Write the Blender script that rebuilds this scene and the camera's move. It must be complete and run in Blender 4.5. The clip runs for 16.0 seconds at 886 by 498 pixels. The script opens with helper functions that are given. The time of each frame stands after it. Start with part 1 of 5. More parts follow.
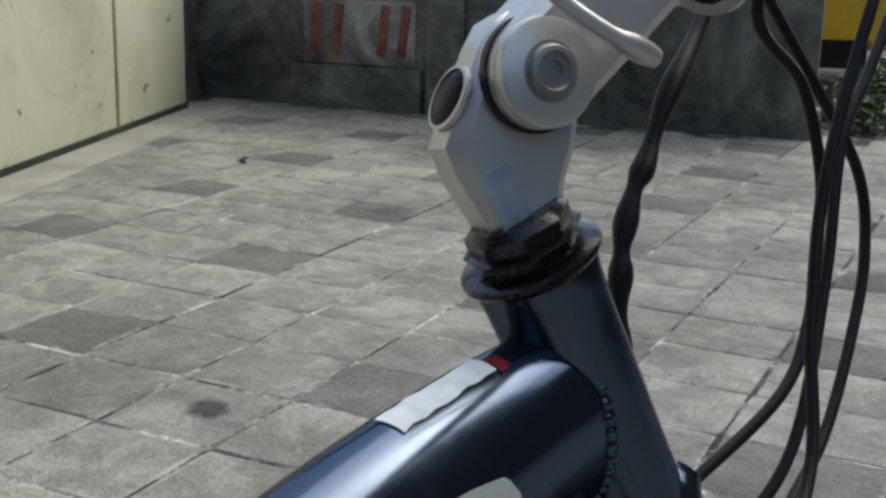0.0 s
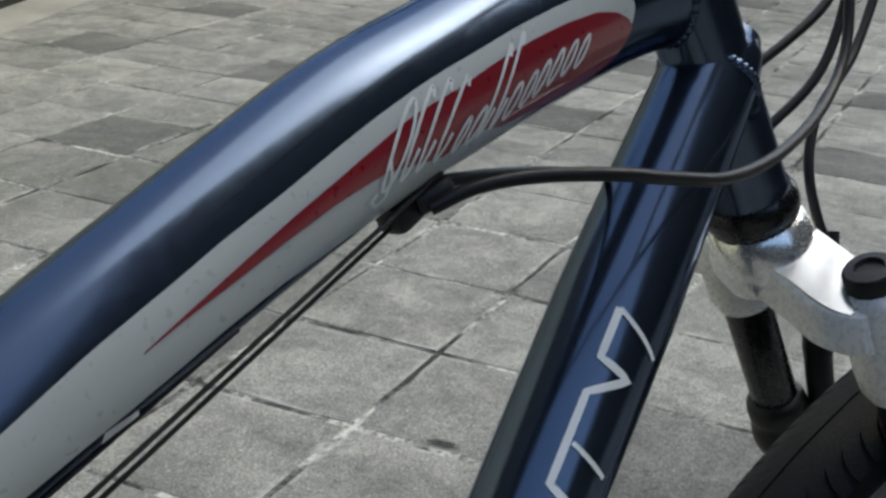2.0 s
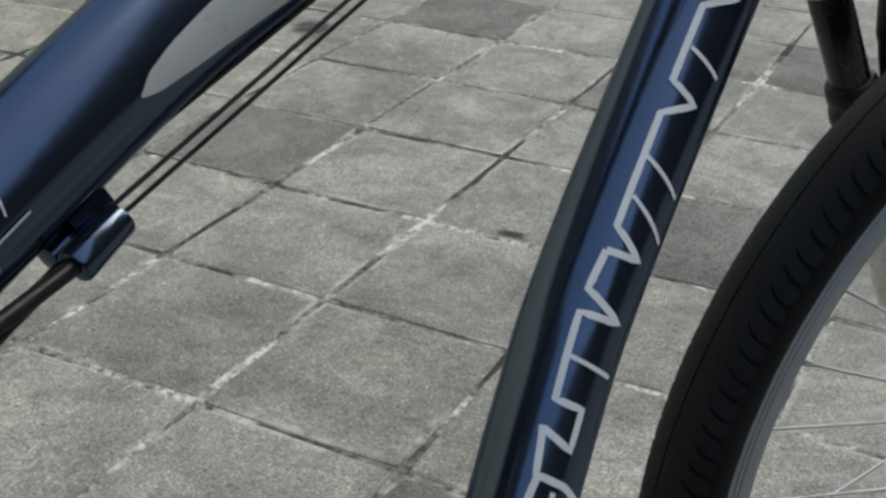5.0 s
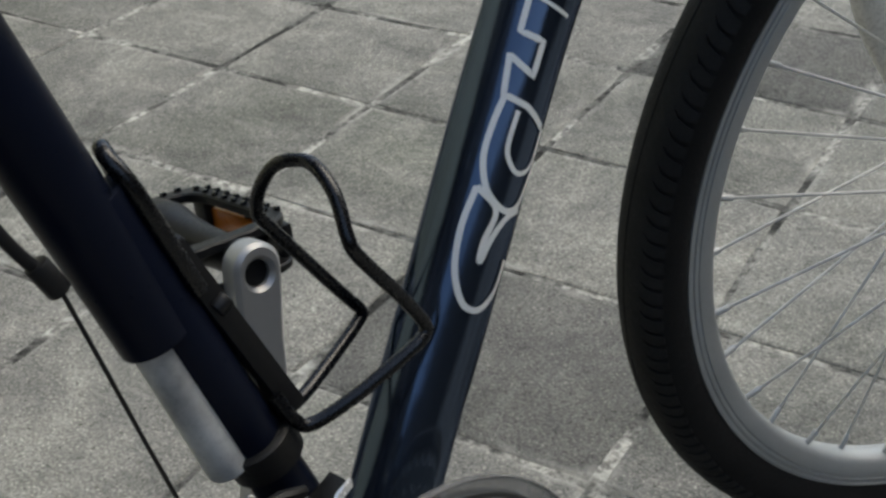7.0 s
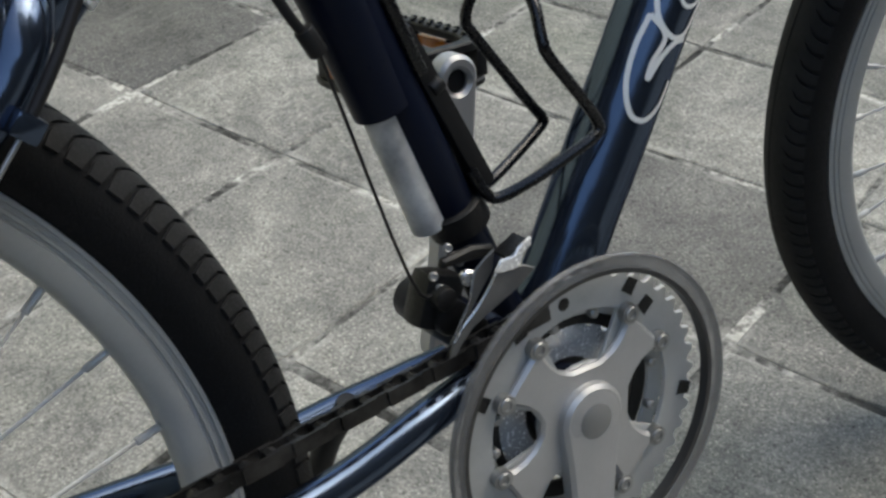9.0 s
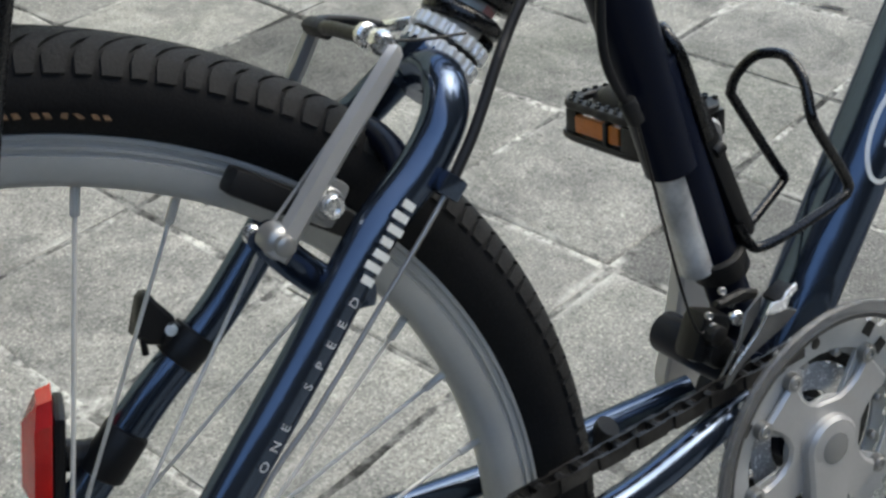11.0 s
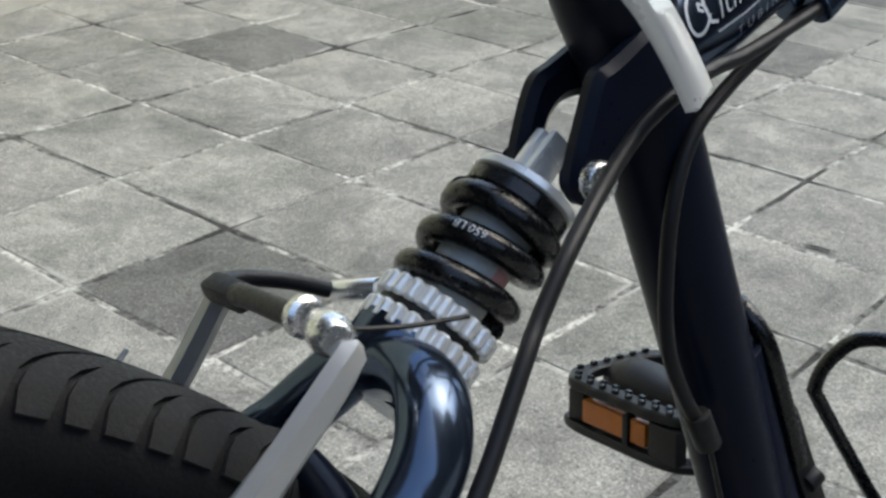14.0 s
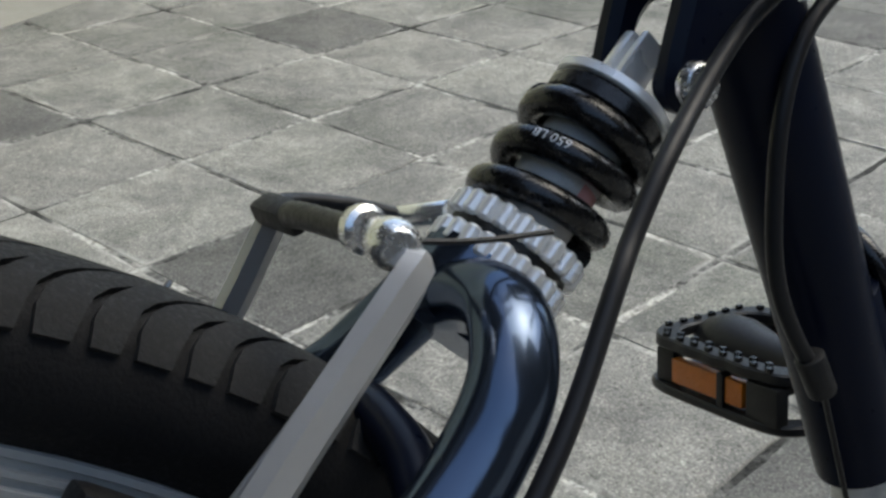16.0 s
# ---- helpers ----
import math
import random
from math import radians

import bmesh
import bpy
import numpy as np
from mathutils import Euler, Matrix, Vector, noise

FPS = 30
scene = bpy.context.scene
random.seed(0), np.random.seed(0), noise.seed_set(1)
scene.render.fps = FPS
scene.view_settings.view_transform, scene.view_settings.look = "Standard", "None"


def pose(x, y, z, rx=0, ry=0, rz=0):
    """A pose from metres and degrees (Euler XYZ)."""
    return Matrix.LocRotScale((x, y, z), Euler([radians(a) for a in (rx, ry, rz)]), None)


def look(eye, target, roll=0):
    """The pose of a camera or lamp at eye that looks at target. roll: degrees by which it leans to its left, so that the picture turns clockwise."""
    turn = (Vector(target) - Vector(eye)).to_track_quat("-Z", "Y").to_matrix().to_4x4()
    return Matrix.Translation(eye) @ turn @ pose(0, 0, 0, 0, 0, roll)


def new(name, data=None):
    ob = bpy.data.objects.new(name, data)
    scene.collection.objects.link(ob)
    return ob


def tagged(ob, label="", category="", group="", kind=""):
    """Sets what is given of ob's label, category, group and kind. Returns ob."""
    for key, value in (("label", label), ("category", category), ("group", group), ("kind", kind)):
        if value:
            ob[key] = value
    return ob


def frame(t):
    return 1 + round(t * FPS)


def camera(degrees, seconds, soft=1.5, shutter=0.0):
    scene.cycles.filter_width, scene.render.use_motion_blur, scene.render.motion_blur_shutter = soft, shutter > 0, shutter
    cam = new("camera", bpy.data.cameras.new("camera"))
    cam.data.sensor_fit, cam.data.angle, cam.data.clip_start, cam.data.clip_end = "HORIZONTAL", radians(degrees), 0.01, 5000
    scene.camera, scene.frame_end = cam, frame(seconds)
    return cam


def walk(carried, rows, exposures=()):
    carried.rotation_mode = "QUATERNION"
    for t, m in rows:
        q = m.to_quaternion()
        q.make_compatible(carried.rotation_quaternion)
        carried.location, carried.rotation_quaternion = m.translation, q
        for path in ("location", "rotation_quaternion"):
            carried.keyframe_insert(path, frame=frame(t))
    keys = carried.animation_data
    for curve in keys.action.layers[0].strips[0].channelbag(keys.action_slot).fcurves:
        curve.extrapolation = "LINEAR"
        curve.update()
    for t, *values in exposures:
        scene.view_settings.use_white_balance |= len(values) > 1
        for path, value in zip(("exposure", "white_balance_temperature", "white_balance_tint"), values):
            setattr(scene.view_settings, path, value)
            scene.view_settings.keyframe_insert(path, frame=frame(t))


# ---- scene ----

# ---------------------------------------------------------------- camera
cam = camera(38.40, 16.0, soft=2.8)
PATH = [
    (0.0, 0.0589, -0.0379, 0.9088, -47.63, -14.78, -1.43), (0.5, 0.0302, -0.0556, 0.8926, -47.7, -17.05, -1.09),
    (1.0, -0.0065, -0.0748, 0.8725, -47.57, -19.2, -1.89), (1.5, -0.0382, -0.0876, 0.8593, -46.95, -20.34, -1.97),
    (2.0, -0.0668, -0.0995, 0.8459, -47.05, -21.46, -1.78), (2.5, -0.0931, -0.1044, 0.835, -47.39, -22.27, -0.86),
    (3.0, -0.1144, -0.1081, 0.8228, -47.35, -23.23, -0.71), (3.5, -0.1298, -0.1108, 0.8135, -47.31, -24.26, -0.14),
    (6.0, -0.2032, -0.2042, 0.7738, -44.83, -30.17, -0.07), (6.5, -0.2181, -0.2392, 0.7601, -44.95, -31.7, 0.87),
    (7.0, -0.2383, -0.2633, 0.7467, -43.19, -32.75, 1.47), (7.5, -0.2627, -0.2843, 0.7422, -40.33, -33.56, 1.47),
    (8.0, -0.2786, -0.3174, 0.7448, -39.04, -34.17, 1.57), (8.5, -0.2973, -0.3482, 0.7457, -36.73, -35.72, 1.85),
    (11.0, -0.4785, -0.3284, 0.8129, -33.4, -34.43, 1.03), (11.5, -0.478, -0.2913, 0.8023, -32.27, -32.16, 0.33),
    (12.0, -0.469, -0.2558, 0.7952, -31.99, -27.81, -1.42), (12.5, -0.4643, -0.2284, 0.7865, -31.89, -25.25, -1.95),
    (13.0, -0.4542, -0.2069, 0.756, -33.31, -25.53, -2.07), (13.5, -0.4254, -0.1774, 0.7455, -34.47, -25.03, -2.56),
    (14.0, -0.3755, -0.1457, 0.7363, -34.73, -24.97, -2.44), (14.5, -0.3343, -0.1224, 0.74, -33.62, -24.21, -2.04),
    (15.0, -0.3226, -0.1137, 0.7285, -32.52, -24.98, -1.34), (15.5, -0.3366, -0.1132, 0.7146, -32.26, -25.06, -0.49),
    (16.0, -0.3588, -0.1217, 0.7012, -32.01, -25.39, -0.45),
]
walk(cam, [(t, pose(x, y, z, 90 + pitch, roll, yaw)) for t, x, y, z, yaw, pitch, roll in PATH],
     [(0.0, 0.98, 6600, 4), (1.0, 0.98, 6590, 3), (2.0, 1.00, 6470, 3), (3.5, 1.04, 6560, 2), (7.0, 0.87, 6690, 3), (7.5, 1.07, 6540, 3), (8.5, 1.17, 6590, 3), (11.0, 1.53, 6490, 3), (12.5, 1.54, 6460, 3), (13.5, 1.50, 6460, 3), (14.5, 1.31, 6490, 3), (15.0, 1.18, 6490, 3), (16.0, 1.15, 6490, 3)])

# ---------------------------------------------------------------- light
world = bpy.data.worlds.new("world")
scene.world = world
world.use_nodes = True
wn, wl = world.node_tree.nodes, world.node_tree.links
sky = wn.new("ShaderNodeTexSky")
sky.sky_type, sky.sun_disc = "NISHITA", False
sky.sun_elevation, sky.sun_rotation = radians(58), radians(102)
sky.air_density, sky.dust_density, sky.ozone_density = 1.0, 3.0, 1.0
wl.new(sky.outputs[0], wn["Background"].inputs[0])
wn["Background"].inputs[1].default_value = 0.15
sun = new("sun", bpy.data.lights.new("sun", "SUN"))
sun.data.energy, sun.data.angle, sun.data.color = 0.6, radians(60), (1.0, 0.96, 0.9)
sun.matrix_world = look((0, 0, 5), (-2.8, 0.1, 0.0))
scene.view_settings.exposure = 0.0


# ---------------------------------------------------------------- materials
def shader(name, base, rough=0.5, metal=0.0, coat=0.0, spec=0.5):
    m = bpy.data.materials.new(name)
    m.use_nodes = True
    b = m.node_tree.nodes["Principled BSDF"]
    b.inputs["Base Color"].default_value = (*base, 1)
    b.inputs["Roughness"].default_value = rough
    b.inputs["Metallic"].default_value = metal
    b.inputs["Coat Weight"].default_value = coat
    b.inputs["Coat Roughness"].default_value = 0.06
    b.inputs["Specular IOR Level"].default_value = spec
    return m


def node(m, kind, **inputs):
    n = m.node_tree.nodes.new(kind)
    for key, value in inputs.items():
        n.inputs[key.replace("_", " ")].default_value = value
    return n


def link(m, a, b):
    m.node_tree.links.new(a, b)


def coords(m):
    return node(m, "ShaderNodeTexCoord").outputs["Object"]


def ramp(m, fac, stops):
    r = node(m, "ShaderNodeValToRGB")
    while len(r.color_ramp.elements) < len(stops):
        r.color_ramp.elements.new(0.5)
    for e, (p, c) in zip(r.color_ramp.elements, stops):
        e.position, e.color = p, (*c, 1)
    link(m, fac, r.inputs[0])
    return r.outputs[0]


def noise_of(m, scale, detail=4.0, rough=0.55, vec=None, dist=0.0):
    n = node(m, "ShaderNodeTexNoise", Scale=scale, Detail=detail, Roughness=rough, Distortion=dist)
    link(m, vec or coords(m), n.inputs["Vector"])
    return n.outputs[0]


def bump(m, height, strength, distance):
    b = node(m, "ShaderNodeBump", Strength=strength, Distance=distance)
    link(m, height, b.inputs["Height"])
    link(m, b.outputs[0], m.node_tree.nodes["Principled BSDF"].inputs["Normal"])


def mix(m, a, b, fac, blend="MIX"):
    n = m.node_tree.nodes.new("ShaderNodeMix")
    n.data_type, n.blend_type = "RGBA", blend
    for v, s in ((fac, n.inputs[0]), (a, n.inputs[6]), (b, n.inputs[7])):
        if isinstance(v, (int, float)):
            s.default_value = v
        elif isinstance(v, tuple):
            s.default_value = (*v, 1)
        else:
            link(m, v, s)
    return n.outputs[2]


def base_in(m):
    return m.node_tree.nodes["Principled BSDF"].inputs["Base Color"]


def rough_in(m):
    return m.node_tree.nodes["Principled BSDF"].inputs["Roughness"]


def worn(name, base, rough, metal=0.0, coat=0.0, var=0.25, scale=60.0, bumpy=0.0, spec=0.5, dust=0.0):
    """A surface with a broad and a fine variation of tone and gloss."""
    m = shader(name, base, rough, metal, coat, spec)
    v = coords(m)
    big, fine = noise_of(m, scale * 0.25, 4, 0.6, v), noise_of(m, scale * 8, 3, 0.6, v)
    lo, hi = tuple(c * (1 - var) for c in base), tuple(min(1, c * (1 + var)) for c in base)
    col = ramp(m, big, [(0.3, lo), (0.7, hi)])
    if dust:
        col = mix(m, col, (0.33, 0.31, 0.28), ramp(m, fine, [(0.55, (0, 0, 0)), (0.75, (dust, dust, dust))]))
    link(m, col, base_in(m))
    link(m, ramp(m, fine, [(0.3, (rough * 0.8,) * 3), (0.7, (min(1, rough * 1.25),) * 3)]), rough_in(m))
    if bumpy:
        bump(m, fine, bumpy, 0.001)
    return m


def pavement_tile(name, light, dark, single, pale=1.07):
    """Gritty concrete with stains, scuffs and, on single pavers, pale worn edges."""
    m = shader(name, light, 0.88, spec=0.25)
    own, geo, info = coords(m), node(m, "ShaderNodeNewGeometry"), node(m, "ShaderNodeObjectInfo")
    chance = info.outputs["Random"] if single else geo.outputs["Random Per Island"]
    add = m.node_tree.nodes.new("ShaderNodeVectorMath")
    sc = m.node_tree.nodes.new("ShaderNodeVectorMath")
    sc.operation = "SCALE"
    sc.inputs[0].default_value = (37.0, 19.0, 53.0)
    link(m, chance, sc.inputs["Scale"])
    link(m, own, add.inputs[0])
    link(m, sc.outputs[0], add.inputs[1])
    v, place = add.outputs[0], geo.outputs["Position"]
    grit, fleck = noise_of(m, 330, 2, 0.6, v), noise_of(m, 70, 5, 0.75, v)
    grain, pits = noise_of(m, 400, 1, 0.5, v), noise_of(m, 190, 3, 0.65, v)
    stain, broad = noise_of(m, 8, 6, 0.7, v, 0.8), noise_of(m, 1.7, 5, 0.65, place, 0.5)
    mid = tuple((a + b) / 2 for a, b in zip(light, dark))
    col = ramp(m, stain, [(0.35, dark), (0.5, mid), (0.65, light)])
    col = mix(m, col, ramp(m, broad, [(0.3, (0.60, 0.63, 0.59)), (0.5, (1, 1, 1)), (0.7, (1.22, 1.21, 1.19))]), 1.0, "MULTIPLY")
    col = mix(m, col, ramp(m, fleck, [(0.32, (0.80, 0.80, 0.80)), (0.5, (1, 1, 1)), (0.7, (1.14, 1.135, 1.12))]), 1.0, "MULTIPLY")
    col = mix(m, col, ramp(m, grit, [(0.30, (0.62, 0.62, 0.61)), (0.5, (1, 1, 1)), (0.70, (1.5, 1.49, 1.45))]), 0.9, "MULTIPLY")
    col = mix(m, col, ramp(m, pits, [(0.33, (0.38, 0.38, 0.37)), (0.40, (1, 1, 1))]), 0.85, "MULTIPLY")
    col = mix(m, col, ramp(m, grain, [(0.60, (1, 1, 1)), (0.68, (1.75, 1.73, 1.66))]), 0.9, "MULTIPLY")
    for turn, seed, amount in ((25, 3.0, 0.26), (-60, 9.0, 0.22)):
        mp = node(m, "ShaderNodeMapping", Location=(seed, seed, 0), Rotation=(0, 0, radians(turn)), Scale=(5.0, 62.0, 1.0))
        link(m, v, mp.inputs["Vector"])
        streak = noise_of(m, 1.0, 3, 0.6, mp.outputs[0], 0.3)
        where = ramp(m, noise_of(m, 11, 2, 0.5, v, 0.2 + seed * 0.1), [(0.52, (0, 0, 0)), (0.66, (1, 1, 1))])
        fac = mix(m, ramp(m, streak, [(0.58, (0, 0, 0)), (0.70, (amount,) * 3)]), where, 1.0, "MULTIPLY")
        col = mix(m, col, tuple(min(1, c * 1.75) for c in light), fac)
    if single:
        sep = node(m, "ShaderNodeSeparateXYZ")
        link(m, own, sep.inputs[0])
        ab = []
        for k in (0, 1):
            a = m.node_tree.nodes.new("ShaderNodeMath")
            a.operation = "ABSOLUTE"
            link(m, sep.outputs[k], a.inputs[0])
            ab.append(a.outputs[0])
        far = m.node_tree.nodes.new("ShaderNodeMath")
        far.operation = "MAXIMUM"
        link(m, ab[0], far.inputs[0])
        link(m, ab[1], far.inputs[1])
        wob = m.node_tree.nodes.new("ShaderNodeMath")
        wob.operation, wob.inputs[1].default_value = "MULTIPLY_ADD", 0.022
        link(m, noise_of(m, 30, 4, 0.65, v), wob.inputs[0])
        link(m, far.outputs[0], wob.inputs[2])
        patchy = ramp(m, noise_of(m, 6, 4, 0.7, place), [(0.50, (0, 0, 0)), (0.62, (0.9, 0.9, 0.9))])
        edge = mix(m, ramp(m, wob.outputs[0], [(0.126, (0, 0, 0)), (0.137, (1, 1, 1))]), patchy, 1.0, "MULTIPLY")
        col = mix(m, col, (0.46, 0.455, 0.42), edge)
    tone = ramp(m, chance, [(0.0, (0.90, 0.90, 0.90)), (1.0, (pale, pale, pale * 0.99))])
    link(m, mix(m, col, tone, 1.0, "MULTIPLY"), base_in(m))
    bump(m, mix(m, grit, pits, 0.5), 0.6, 0.003)
    return m


NAVY = worn("navy paint", (0.076, 0.100, 0.146), 0.17, 0.90, 0.20, 0.08, 40)
NAVY.node_tree.nodes["Principled BSDF"].inputs["Specular Tint"].default_value = (0.35, 0.38, 0.46, 1)
# The frame's navy, darkened for its shaded parts; the stem plug uses it too.
NAVY_DARK = worn("dark navy of shaded frame and plug", (0.0048, 0.0068, 0.0150), 0.34, 0.0, 0.04, 0.15, 40, 0, 0.10)
BLACK = worn("black plastic", (0.007, 0.007, 0.0075), 0.46, 0, 0.0, 0.2, 80, 0.1, 0.35)
BLACK_GLOSS = worn("black enamel", (0.004, 0.004, 0.0045), 0.26, 0, 0.2, 0.2, 80, 0, 0.35)
RUBBER = worn("tyre rubber", (0.0075, 0.0075, 0.008), 0.72, 0, 0, 0.25, 90, 0.35, 0.2, 0.03)
TREAD = worn("tread rubber", (0.0135, 0.0138, 0.014), 0.75, 0, 0, 0.3, 90, 0.4, 0.25, 0.05)
CABLE = worn("cable sheath", (0.010, 0.010, 0.011), 0.42, 0, 0.0, 0.15, 60, 0, 0.25)
SILVER = worn("satin aluminium", (0.47, 0.47, 0.465), 0.40, 0.60, 0, 0.1, 70)
POLISHED = worn("polished aluminium", (0.86, 0.86, 0.85), 0.22, 0.85, 0, 0.06, 70)
RIM = worn("machined rim", (0.42, 0.43, 0.42), 0.5, 0.35, 0, 0.1, 50)
CHROME = worn("chrome", (0.78, 0.78, 0.77), 0.24, 0.9, 0, 0.08, 90)
COLLAR = worn("bright machined alloy", (0.93, 0.93, 0.92), 0.24, 0.6, 0, 0.06, 70)
LEVER = worn("pale satin alloy", (0.76, 0.76, 0.75), 0.30, 0.50, 0, 0.06, 5)
STEM_SILVER = worn("satin stem alloy", (0.60, 0.595, 0.58), 0.36, 0.65, 0, 0.10, 70)
SPOKE_STEEL = worn("bright spoke steel", (0.56, 0.56, 0.54), 0.42, 0.35, 0, 0.25, 90, 0.05)
STEEL = worn("dull steel", (0.33, 0.33, 0.32), 0.4, 0.8, 0, 0.25, 90, 0.05)
RING = worn("grey chainring", (0.47, 0.48, 0.47), 0.5, 0.45, 0, 0.15, 80)
GUARD = worn("smoked guard plastic", (0.20, 0.20, 0.195), 0.35, 0, 0.2, 0.2, 60)
GUARD.node_tree.nodes["Principled BSDF"].inputs["Alpha"].default_value = 0.5
GUARD_DARK = worn("dark guard rib plastic", (0.030, 0.030, 0.029), 0.4, 0, 0.1, 0.2, 60)
WHITE = worn("white decal", (0.72, 0.74, 0.72), 0.35, 0, 0.6, 0.06, 40)
CREAM_DECAL = worn("pearl decal", (0.5, 0.53, 0.51), 0.32, 0.1, 0.7, 0.06, 40)
RED = worn("red decal", (0.215, 0.009, 0.018), 0.32, 0, 0.8, 0.1, 40)
FOIL = worn("silver foil label", (0.80, 0.84, 0.84), 0.4, 0.2, 0.2, 0.2, 300, 0.5)
AMBER = worn("amber reflector", (0.50, 0.14, 0.004), 0.3, 0, 0.1, 0.2, 200)
RED_LENS = worn("red reflector lens", (0.66, 0.012, 0.012), 0.22, 0, 0.25, 0.2, 160)
DUSTY = worn("dusty pale alloy", (0.50, 0.49, 0.46), 0.6, 0.15, 0, 0.25, 160, 0.2, 0.4, 0.5)
CHAIN_METAL = worn("greasy chain", (0.05, 0.048, 0.046), 0.34, 0.8, 0, 0.6, 220)
GREASE = worn("greasy black metal", (0.010, 0.0095, 0.009), 0.38, 0.3, 0, 0.5, 160, 0.4, 0.5, 0.08)
FORK_WHITE = worn("silver fork paint", (0.70, 0.70, 0.68), 0.28, 0.12, 0.5, 0.1, 50)
TUBE_SILVER = worn("scuffed seat post", (0.56, 0.56, 0.54), 0.5, 0.35, 0, 0.55, 110, 0, 0.5, 0.3)
TEXT_GREY = shader("pale lettering", (0.50, 0.52, 0.54), 0.45)
TEXT_MID = shader("dull lettering", (0.20, 0.21, 0.225), 0.5)
TYRE_TEXT = shader("tan lettering", (0.062, 0.042, 0.027), 0.8, spec=0.1)
LIGHT_TILE, DARK_TILE = ((0.262, 0.260, 0.240), (0.150, 0.150, 0.142)), ((0.138, 0.138, 0.130), (0.092, 0.092, 0.089))
TILE, TILE_FAR = pavement_tile("concrete paver", *LIGHT_TILE, True), pavement_tile("concrete pavers", *LIGHT_TILE, False)
TILE_DARK, TILE_DARK_FAR = pavement_tile("dark grey paver", *DARK_TILE, True, 1.12), pavement_tile("dark grey pavers", *DARK_TILE, False, 1.2)


def joint_fill():
    m = shader("cracked mortar", (0.3, 0.3, 0.28), 0.95, spec=0.2)
    v = coords(m)
    a, b = noise_of(m, 5.5, 5, 0.7, v), noise_of(m, 90, 4, 0.7, v)
    col = ramp(m, a, [(0.42, (0.045, 0.045, 0.042)), (0.50, (0.17, 0.17, 0.160)), (0.60, (0.47, 0.465, 0.43))])
    link(m, mix(m, col, ramp(m, b, [(0.38, (0.3, 0.3, 0.3)), (0.55, (1.1, 1.1, 1.08))]), 0.9, "MULTIPLY"), base_in(m))
    bump(m, b, 0.9, 0.004)
    return m


MORTAR = joint_fill()


def wall_paint():
    m = shader("stained cream paint", (0.62, 0.62, 0.46), 0.8, spec=0.3)
    v = coords(m)
    stain, spots = noise_of(m, 1.6, 6, 0.65, v, 0.8), noise_of(m, 11, 3, 0.5, v)
    col = ramp(m, stain, [(0.25, (0.47, 0.47, 0.32)), (0.45, (0.66, 0.66, 0.47)), (0.7, (0.76, 0.76, 0.60))])
    link(m, mix(m, col, (0.10, 0.095, 0.07), ramp(m, spots, [(0.69, (0, 0, 0)), (0.74, (0.75, 0.75, 0.75))])), base_in(m))
    bump(m, noise_of(m, 40, 4, 0.6, v), 0.3, 0.004)
    return m


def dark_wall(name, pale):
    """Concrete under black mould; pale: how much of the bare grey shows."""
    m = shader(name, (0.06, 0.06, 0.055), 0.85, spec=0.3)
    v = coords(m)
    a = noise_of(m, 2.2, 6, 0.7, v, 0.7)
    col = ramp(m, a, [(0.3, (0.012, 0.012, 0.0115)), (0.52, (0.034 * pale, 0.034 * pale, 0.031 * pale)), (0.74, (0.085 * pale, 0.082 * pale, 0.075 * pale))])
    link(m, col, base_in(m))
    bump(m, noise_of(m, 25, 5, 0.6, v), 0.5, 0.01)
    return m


WALL = wall_paint()
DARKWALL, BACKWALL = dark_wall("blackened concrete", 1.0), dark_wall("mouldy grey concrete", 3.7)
KERB = worn("smooth concrete strip", (0.27, 0.265, 0.235), 0.85, 0, 0, 0.25, 12, 0.4, 0.3)
LEAF = worn("hedge leaf", (0.045, 0.085, 0.02), 0.5, 0, 0, 0.5, 30)
ASPHALT = worn("asphalt", (0.055, 0.055, 0.055), 0.9, 0, 0, 0.3, 20, 0.4, 0.3)
TAXI = worn("yellow vehicle paint", (0.78, 0.44, 0.015), 0.3, 0, 0.7, 0.05, 10)
GLASS_DARK = shader("dark window glass", (0.01, 0.012, 0.014), 0.05, 0, 0.5)
GRAFFITI = dark_wall("faded pale panel", 6.0)
ORANGE = worn("faded orange paint", (0.19, 0.075, 0.048), 0.75, 0, 0, 0.5, 30, 0.2, 0.3)


# ---------------------------------------------------------------- mesh helpers
def thing(name, label, category, group="", m=None):
    ob = new(name)
    ob.empty_display_size = 0.05
    if m is not None:
        ob.matrix_basis = m
    return tagged(ob, label, category, group)


def finish(mesh, material, smooth=40):
    mesh.materials.append(material)
    mesh.validate()
    if smooth:
        mesh.polygons.foreach_set("use_smooth", [True] * len(mesh.polygons))
        mesh.set_sharp_from_angle(angle=radians(smooth))
    return mesh


def part(name, bm, material, parent, label="", smooth=40):
    """Links a bmesh, or (vertices, faces), as one mesh object under a thing or a part."""
    mesh = bpy.data.meshes.new(name)
    if isinstance(bm, tuple):
        mesh.from_pydata([tuple(v) for v in bm[0]], [], bm[1])
        fix = bmesh.new()
        fix.from_mesh(mesh)
        bmesh.ops.recalc_face_normals(fix, faces=fix.faces)
        fix.to_mesh(mesh)
        fix.free()
    else:
        bmesh.ops.recalc_face_normals(bm, faces=bm.faces)
        bm.to_mesh(mesh)
        bm.free()
    ob = new(name, finish(mesh, material, smooth))
    ob.parent = parent
    return tagged(ob, label)


def again(ob, name, parent, m):
    """A repeat of a part on the same mesh."""
    o = new(name, ob.data)
    o.parent = parent
    o.matrix_basis = m
    return o


